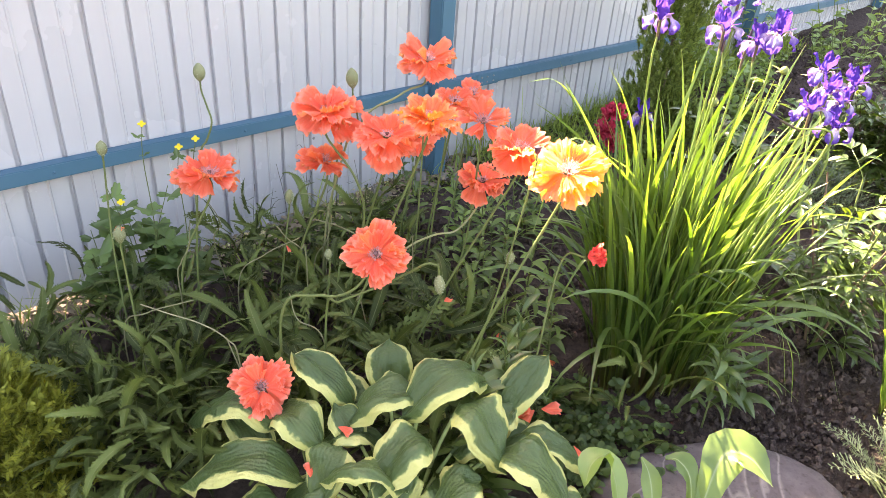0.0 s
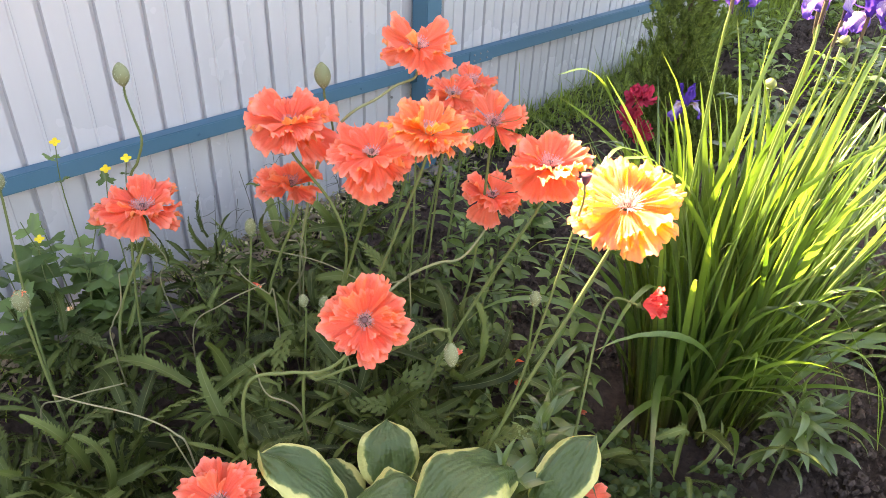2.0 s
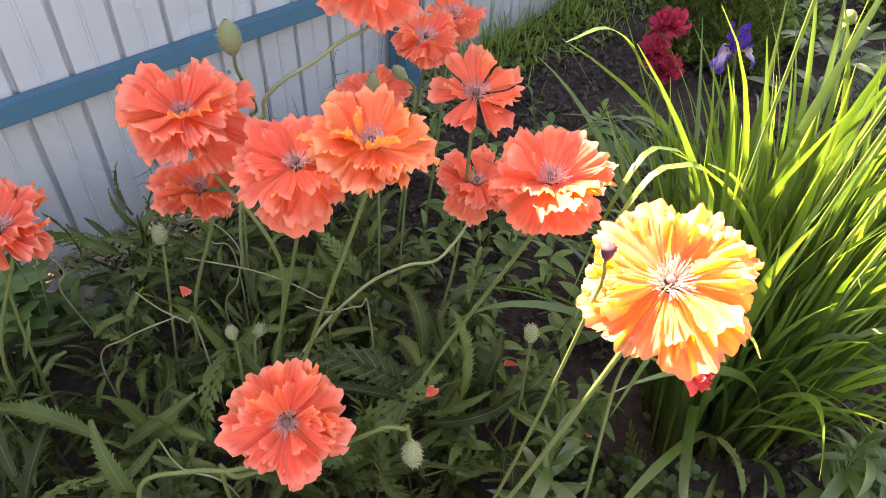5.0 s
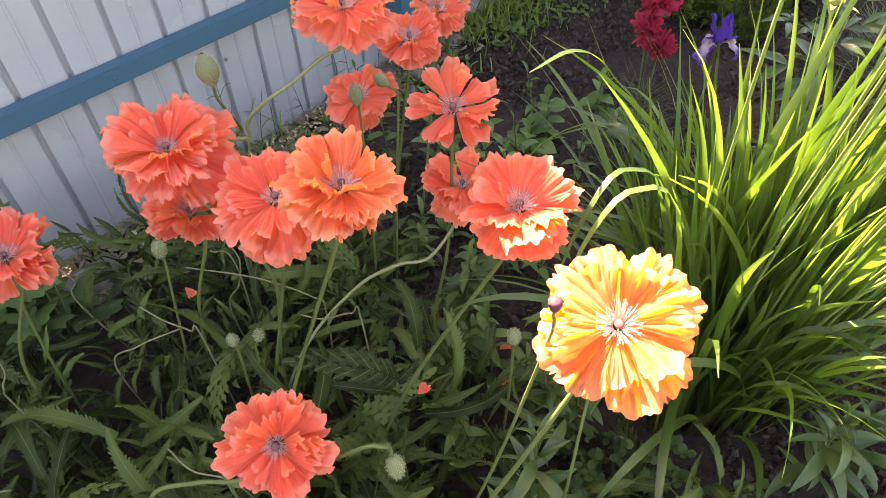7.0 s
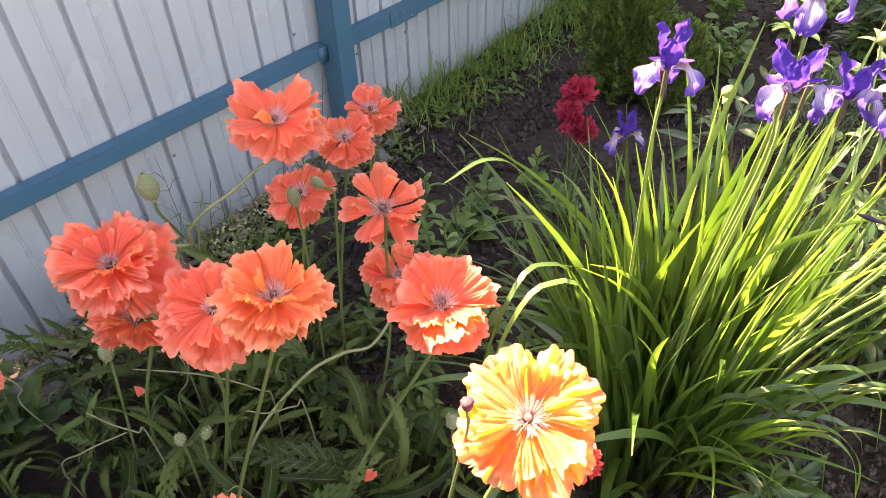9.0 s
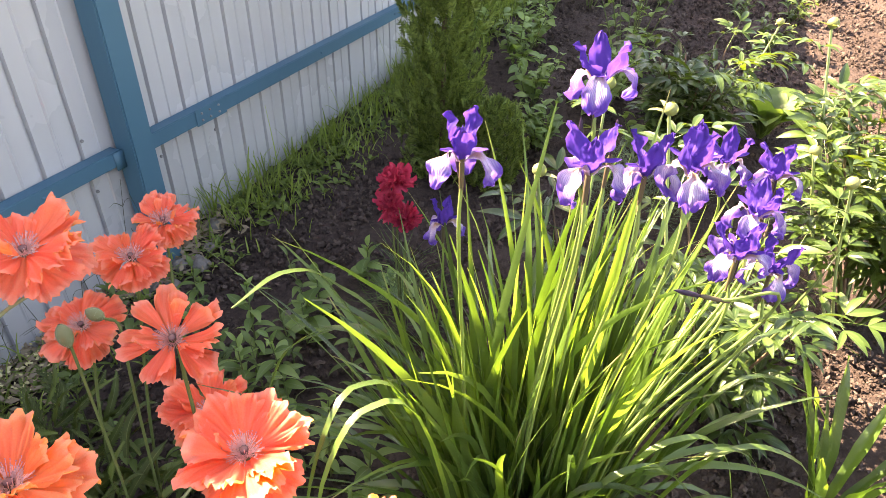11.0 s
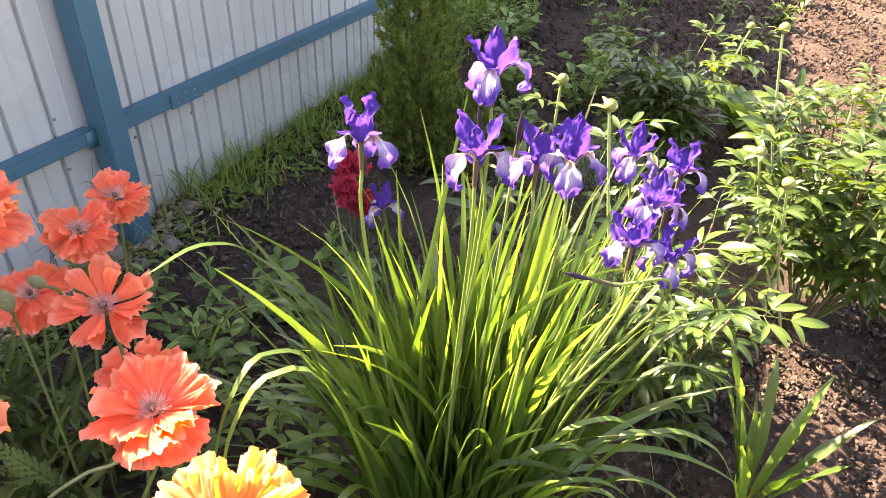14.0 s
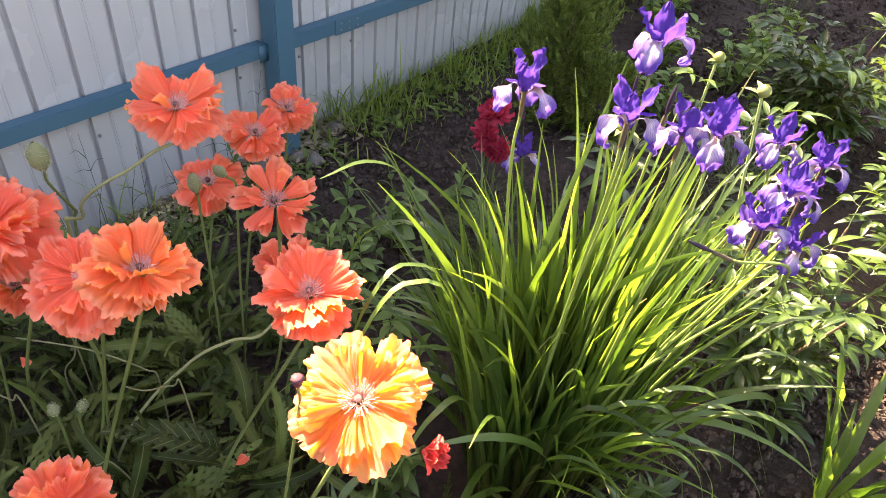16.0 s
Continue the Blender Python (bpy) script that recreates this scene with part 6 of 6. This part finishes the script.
def build_lawn():
    # turf path at the side of the beds: a strip that runs away from the viewer
    a, c = Vector((2.95, 2.55, 0)), Vector((5.2, 4.75, 0))
    way = (c - a).normalized()
    out = Vector((way.y, -way.x, 0))
    b = Build()
    p = np.zeros((34, 18, 3))
    for i in range(34):
        for j in range(18):
            q = a + way * (-1.6 + i * 0.32) + out * (j * 0.16 + (0.22 * noise.noise(Vector((i * 0.9, 0, 2))) + 0.12 * noise.noise(Vector((i * 2.7, 0, 5))) if j < 2 else 0))
            p[i, j] = (q.x, q.y, ground_z(q.x, q.y) + (-0.02 if j == 0 else 0.014) + 0.012 * noise.noise(q * 3))
    b.grid(p)
    tagged(new("lawn", b.mesh("lawn", M_LAWN)), "thin sunlit lawn beside the vegetable beds", "lawn", kind="structure")
    rng = random.Random(23)
    g = Build()
    for _ in range(22000):
        q = a + way * rng.uniform(-1.4, 5.5) + out * (2.3 * rng.random() ** 1.4 - 0.10)
        h = grass_build(rng, rng.uniform(0.02, 0.05), 4, 0.0024)
        m = np.array(aimed((q.x, q.y, ground_z(q.x, q.y) + 0.006), rng.uniform(0, 6.283)))
        g.grid(h @ m[:3, :3].T + m[:3, 3])
    tagged(new("lawn_grass", g.mesh("lawn_grass", M_GRASS)), "short sunlit grass blades of the lawn", "grass", kind="stuff")


build_lawn()


def leafy_bush(name, x, y, height, spread, stems, per, leaves, label, seed, size=1.0, group="bed plants"):
    rng = random.Random(seed)
    base = on_ground(x, y)
    ob = thing(name, base, label, "plant", group)
    for i in range(stems):
        a, r = 2.4 * i + rng.uniform(-0.3, 0.3), spread * math.sqrt((i + 0.5) / stems)
        h = height * rng.uniform(0.7, 1.0)
        path = spline([(0.1 * r * math.cos(a), 0.1 * r * math.sin(a), -0.01), (r * 0.55 * math.cos(a), r * 0.55 * math.sin(a), h * 0.5), (r * math.cos(a), r * math.sin(a), h)], 9)
        b = Build()
        b.tube(path, np.linspace(0.0032, 0.0014, 9), 5)
        part("stem", b.mesh("stem", M_STEM), ob)
        for k in range(per):
            q = path[2 + int(6.9 * k / per)]
            part("leaf", leaves[rng.randrange(len(leaves))], ob, aimed(q, rng.uniform(0, 6.283), radians(rng.uniform(-20, 40)), radians(rng.uniform(-30, 30)), size * rng.uniform(0.7, 1.25)))


fr = random.Random(55)
BIG_LEAVES = [shoot_leaf(0.046 + 0.005 * i, 0.012 + 0.0012 * i, 20, 50, M_BED, 90 + i, 0.25, 0.45) for i in range(4)]
leafy_bush("currant_bush", 2.05, 3.75, 0.75, 0.34, 12, 16, BIG_LEAVES, "leafy currant bush at the back of the bed", 1)
for i, (x, y, h, r) in enumerate(((1.42, 3.45, 0.26, 0.15), (1.68, 3.30, 0.24, 0.16), (1.52, 3.85, 0.28, 0.16), (1.85, 3.45, 0.26, 0.15), (1.30, 3.10, 0.18, 0.12), (1.72, 4.10, 0.32, 0.16), (1.45, 4.5, 0.4, 0.18), (1.62, 2.85, 0.2, 0.14), (2.3, 4.6, 0.35, 0.2), (1.9, 4.9, 0.45, 0.2), (1.60, 5.3, 0.5, 0.22), (1.35, 4.1, 0.35, 0.14))):
    leafy_bush("bed_plant", x, y, h, r, 9, 13, BIG_LEAVES, "low green leafy plant in the back bed", 10 + i)
for i, (x, y) in enumerate(((2.75, 4.55), (3.05, 4.2), (3.3, 4.05), (2.9, 3.75), (3.45, 4.6), (3.75, 4.4), (3.2, 5.0), (2.6, 5.2))):
    leafy_bush("seedling", x, y, 0.16, 0.11, 6, 8, SHOOT_LEAVES, "small seedling in the bare vegetable bed", 40 + i, 1.1, "seedlings")
broad_plant("pale_hosta", 2.22, 2.93, tuple((25.7 * i, -8 + (i * 7) % 26, 1.5 - 0.03 * i, 60 + (i * 13) % 40) for i in range(14)), M_PALE, "sunlit pale yellow-green hosta in the back bed", "hosta", 0.17, 0.045)


def feather_plant(name, x, y, height, spread, count, mat, label, seed, fine=0.0009):
    rng = random.Random(seed)
    f = Build()
    for i in range(count):
        a, r = rng.uniform(0, 6.283), spread * math.sqrt(rng.random())
        h = rng.uniform(0.02, 1) * height * (1 - 0.4 * r / spread)
        q = np.array((r * math.cos(a), r * math.sin(a), h))
        d = np.array((math.cos(a) * 0.6 + rng.gauss(0, 0.5), math.sin(a) * 0.6 + rng.gauss(0, 0.5), rng.uniform(0.1, 0.9)))
        d /= np.linalg.norm(d)
        t = q + np.linspace(0, 1, 4)[:, None] * d * rng.uniform(0.03, 0.07)
        f.grid(leaf_blade(t, np.array((1, 0.9, 0.7, 0.1)) * fine, 0.2, 2))
    base = on_ground(x, y)
    ob = thing(name, base, label, "plant")
    for k in range(6):
        a = k * 1.05
        t = Build()
        t.tube([(0, 0, -0.01), (0.4 * spread * math.cos(a), 0.4 * spread * math.sin(a), height * 0.5), (0.8 * spread * math.cos(a), 0.8 * spread * math.sin(a), height * 0.9)], [0.002, 0.0016, 0.001], 5)
        part("stem", t.mesh("stem", M_STEM), ob)
    part("foliage", f.mesh("foliage", mat), ob)


feather_plant("artemisia", 1.46, 2.62, 0.24, 0.20, 1500, M_GREY, "grey-green feathery low plant in the bed", 3, 0.0016)


def frond_plant(x, y, count, length, seed):
    """Finely cut feathery fronds on arching stalks."""
    rng = random.Random(seed)
    base = on_ground(x, y)
    ob = thing("feathery_plant", base, "pale feathery plant with finely cut fronds beside the boulder", "plant")
    for i in range(count):
        b = Build()
        path = bent_path(rng, length * rng.uniform(0.7, 1.15), rng.uniform(45, 88), rng.uniform(20, 70), 1.3, rng.uniform(-20, 20), 16)
        side, nor = sides(path)
        b.tube(path, np.linspace(0.0016, 0.0006, 16), 4)
        for k in range(4, 16):
            reach = 0.034 * math.sin(math.pi * (0.12 + 0.80 * k / 15))
            for sg in (-1, 1):
                d = side[k] * sg + (path[k] - path[k - 1]) / np.linalg.norm(path[k] - path[k - 1]) * 0.8 + nor[k] * rng.uniform(-0.2, 0.5)
                d /= np.linalg.norm(d)
                q = path[k] + np.linspace(0, 1, 4)[:, None] * d * reach * rng.uniform(0.7, 1.2)
                b.grid(leaf_blade(q, np.array((1, 1, 0.8, 0.2)) * 0.0011, 0.2, 2))
                for e in (1, 2):
                    for s2 in (-0.7, 0.7):
                        f = d + s2 * np.cross(d, nor[k])
                        b.grid(leaf_blade(q[e] + np.linspace(0, 1, 3)[:, None] * f * reach * 0.35, np.array((1, 0.8, 0.2)) * 0.0009, 0.2, 2))
        part("frond", b.mesh("frond", M_FROND), ob, aimed((0.015 * math.cos(2.4 * i), 0.015 * math.sin(2.4 * i), 0), 2.4 * i))


frond_plant(1.09, 1.17, 30, 0.24, 4)
frond_plant(1.22, 1.06, 22, 0.24, 5)


# ---- celandine by the fence ----
def lobed_leaf(seed):
    rng = random.Random(seed)
    b = Build()
    n = 36
    rim = []
    for i in range(n):
        a = -2.6 + 5.2 * i / (n - 1)
        r = 0.034 * (0.72 + 0.28 * math.cos(a * 2.9)) * (1 + 0.12 * math.sin(i * 2.1)) * rng.uniform(0.94, 1.06)
        rim.append((0.02 + r * math.cos(a), r * math.sin(a), 0.006 * math.cos(a * 3)))
    verts = [(0.012, 0, 0)] + rim
    b.add(verts, [(0, i + 1, i + 2) for i in range(n - 1)], [(0.5, 0.5)] + [(0.5 + 8 * y, 0.5) for _, y, _ in rim])
    return b.mesh("leaf", M_CELANDINE)


LOBED = [lobed_leaf(i) for i in range(3)]


def celandine(x, y, height, seed, blooms):
    """blooms: where the flowers stand."""
    rng = random.Random(seed)
    base = on_ground(x, y)
    ob = thing("celandine", base, "celandine with lobed leaves and small yellow flowers by the fence", "celandine", "celandines")
    for i in range(5):
        a = 2.4 * i
        h = height * rng.uniform(0.4, 1.0)
        r = rng.uniform(0.03, 0.10)
        path = spline([(0, 0, 0), (r * 0.4 * math.cos(a), r * 0.4 * math.sin(a), h * 0.6), (r * math.cos(a), r * math.sin(a), h)], 10)
        b = Build()
        b.tube(path, np.linspace(0.002, 0.001, 10), 5)
        stem = part("stem", b.mesh("stem", M_STEM), ob)
        for k in range(4):
            part("leaf", LOBED[k % 3], stem, aimed(path[5 + k], rng.uniform(0, 6.3), radians(rng.uniform(-10, 35)), 0, rng.uniform(1.1, 2.0) * (1.1 - 0.12 * k)))
    for at in blooms:
        c = Vector(at) - base
        path = spline([(0, 0, 0), (c.x * 0.6 + 0.01, c.y * 0.6, c.z * 0.5), (c.x * 0.9 - 0.006, c.y * 0.9, c.z * 0.85), c], 14)
        b = Build()
        b.tube(path, np.linspace(0.0018, 0.0009, 14), 5)
        stem = part("stem", b.mesh("stem", M_STEM), ob)
        for k in (9, 11):
            part("leaf", LOBED[k % 3], stem, aimed(path[k], rng.uniform(0, 6.3), radians(rng.uniform(0, 35)), 0, rng.uniform(0.35, 0.6)))
        f = Build()
        for k in range(4):
            q = bent_path(rng, 0.010, 15, 10, 1, 0, 4)
            g = leaf_blade(q, 0.0042 * np.array((0.4, 0.9, 1, 0.5)), 0.1, 3)
            f.grid(g @ np.array(Matrix.Rotation(k * 1.571, 3, "Z")).T)
        part("flower", f.mesh("flower", M_YELLOW), stem, turned(c, (0.2, -0.5, 0.8)), "four-petalled yellow flower")


celandine(-0.90, 1.57, 0.46, 1, ((-0.846, 1.6, 0.522),))
celandine(-0.82, 1.62, 0.47, 2, ((-0.756, 1.6, 0.743),))
celandine(-0.76, 1.68, 0.36, 3, ((-0.626, 1.6, 0.715), (-0.671, 1.6, 0.690)))


# ---- dry litter and the edging board by the fence ----
def build_litter():
    rng = random.Random(29)
    b = Build()
    for _ in range(2600):
        s = rng.uniform(-1.9, 0.2)
        q = from_fence(s, abs(rng.gauss(0.05, 0.07)) + 0.005, 0.012 + rng.uniform(0, 0.02))
        l = rng.uniform(0.006, 0.022)
        a = rng.uniform(0, 6.283)
        d = np.array((math.cos(a), math.sin(a), rng.uniform(-0.3, 0.3))) * l
        e = np.array((-math.sin(a), math.cos(a), rng.uniform(-0.4, 0.4))) * l * rng.uniform(0.15, 0.5)
        c = np.array(q)
        b.add([c - d - e * 0.4, c + e, c + d, c - e], [(0, 1, 2, 3)])
    tagged(new("dry_litter", b.mesh("dry_litter", M_DRY, False)), "dry chips and dead leaf litter along the fence foot", "litter", kind="stuff")


build_litter()


def build_chips():
    rng = random.Random(30)
    b = Build()
    for _ in range(420):
        # Clusters of pale bits stand in for spots of sun at the fence foot.
        s = rng.choice((-1.32, -0.98, -0.62, -0.50, -0.38)) + rng.gauss(0, 0.05)
        c = np.array(from_fence(s, abs(rng.gauss(0.05, 0.04)) + 0.02, rng.uniform(0.015, 0.05)))
        l, a = rng.uniform(0.003, 0.008), rng.uniform(0, 6.283)
        d = np.array((math.cos(a), math.sin(a), rng.uniform(-0.5, 0.5))) * l
        e = np.array((-math.sin(a), math.cos(a), rng.uniform(-0.5, 0.5))) * l * rng.uniform(0.4, 0.8)
        b.add([c - d, c + e, c + d, c - e], [(0, 1, 2, 3)])
    tagged(new("seed_litter", b.mesh("seed_litter", M_CHIP, False)), "small pale yellow bits in the weeds by the fence, coloured as if sunlit", "litter", kind="stuff")


build_chips()


def grass_stalk(s, off, height, lean, seed):
    """A thin dark stalk with a few bent side twigs."""
    rng = random.Random(seed)
    base = from_fence(s, off)
    ob = thing("grass_stalk", base, "thin dry dark grass stalk standing against the fence", "grass stalk", "dry grass stalks")
    tip = FENCE_WAY * lean
    path = spline([(0, 0, -0.01), tip * 0.3 + Vector((0, 0, height * 0.5)), tip + Vector((0, 0, height))], 10)
    b = Build()
    b.tube(path, np.linspace(0.0013, 0.0007, 10), 4)
    part("stalk", b.mesh("stalk", M_STALK), ob)
    for _ in range(rng.randrange(1, 4)):
        k = rng.randrange(2, 8)
        d = FENCE_WAY * rng.choice((-1, 1)) * rng.uniform(0.02, 0.06)
        up = Vector((0, 0, rng.uniform(-0.01, 0.05)))
        q = Vector(path[k])
        t = Build()
        t.tube(spline([q, q + d * 0.5 + up * 0.9, q + d + up * 0.8], 6), np.linspace(0.0011, 0.0005, 6), 4)
        part("twig", t.mesh("twig", M_STALK), ob)


rk = random.Random(31)
for i in range(15):
    grass_stalk(-0.92 + 0.058 * i + rk.uniform(-0.02, 0.02), rk.uniform(0.03, 0.09), rk.uniform(0.12, 0.36), rk.uniform(-0.05, 0.05), 900 + i)


def build_board():
    b = Build()
    b.box((-0.17, -0.014, -0.05), (0.17, 0.014, 0.085), 0.006)
    p = from_fence(-1.30, 0.15)
    thing("edging_board", Matrix.Translation(p) @ Matrix.Rotation(FENCE_TURN - 0.05, 4, "Z") @ Matrix.Rotation(-0.3, 4, "X"), "weathered grey edging slab leaning at the fence foot", "edging", me=b.mesh("edging_board", M_STONE))


build_board()
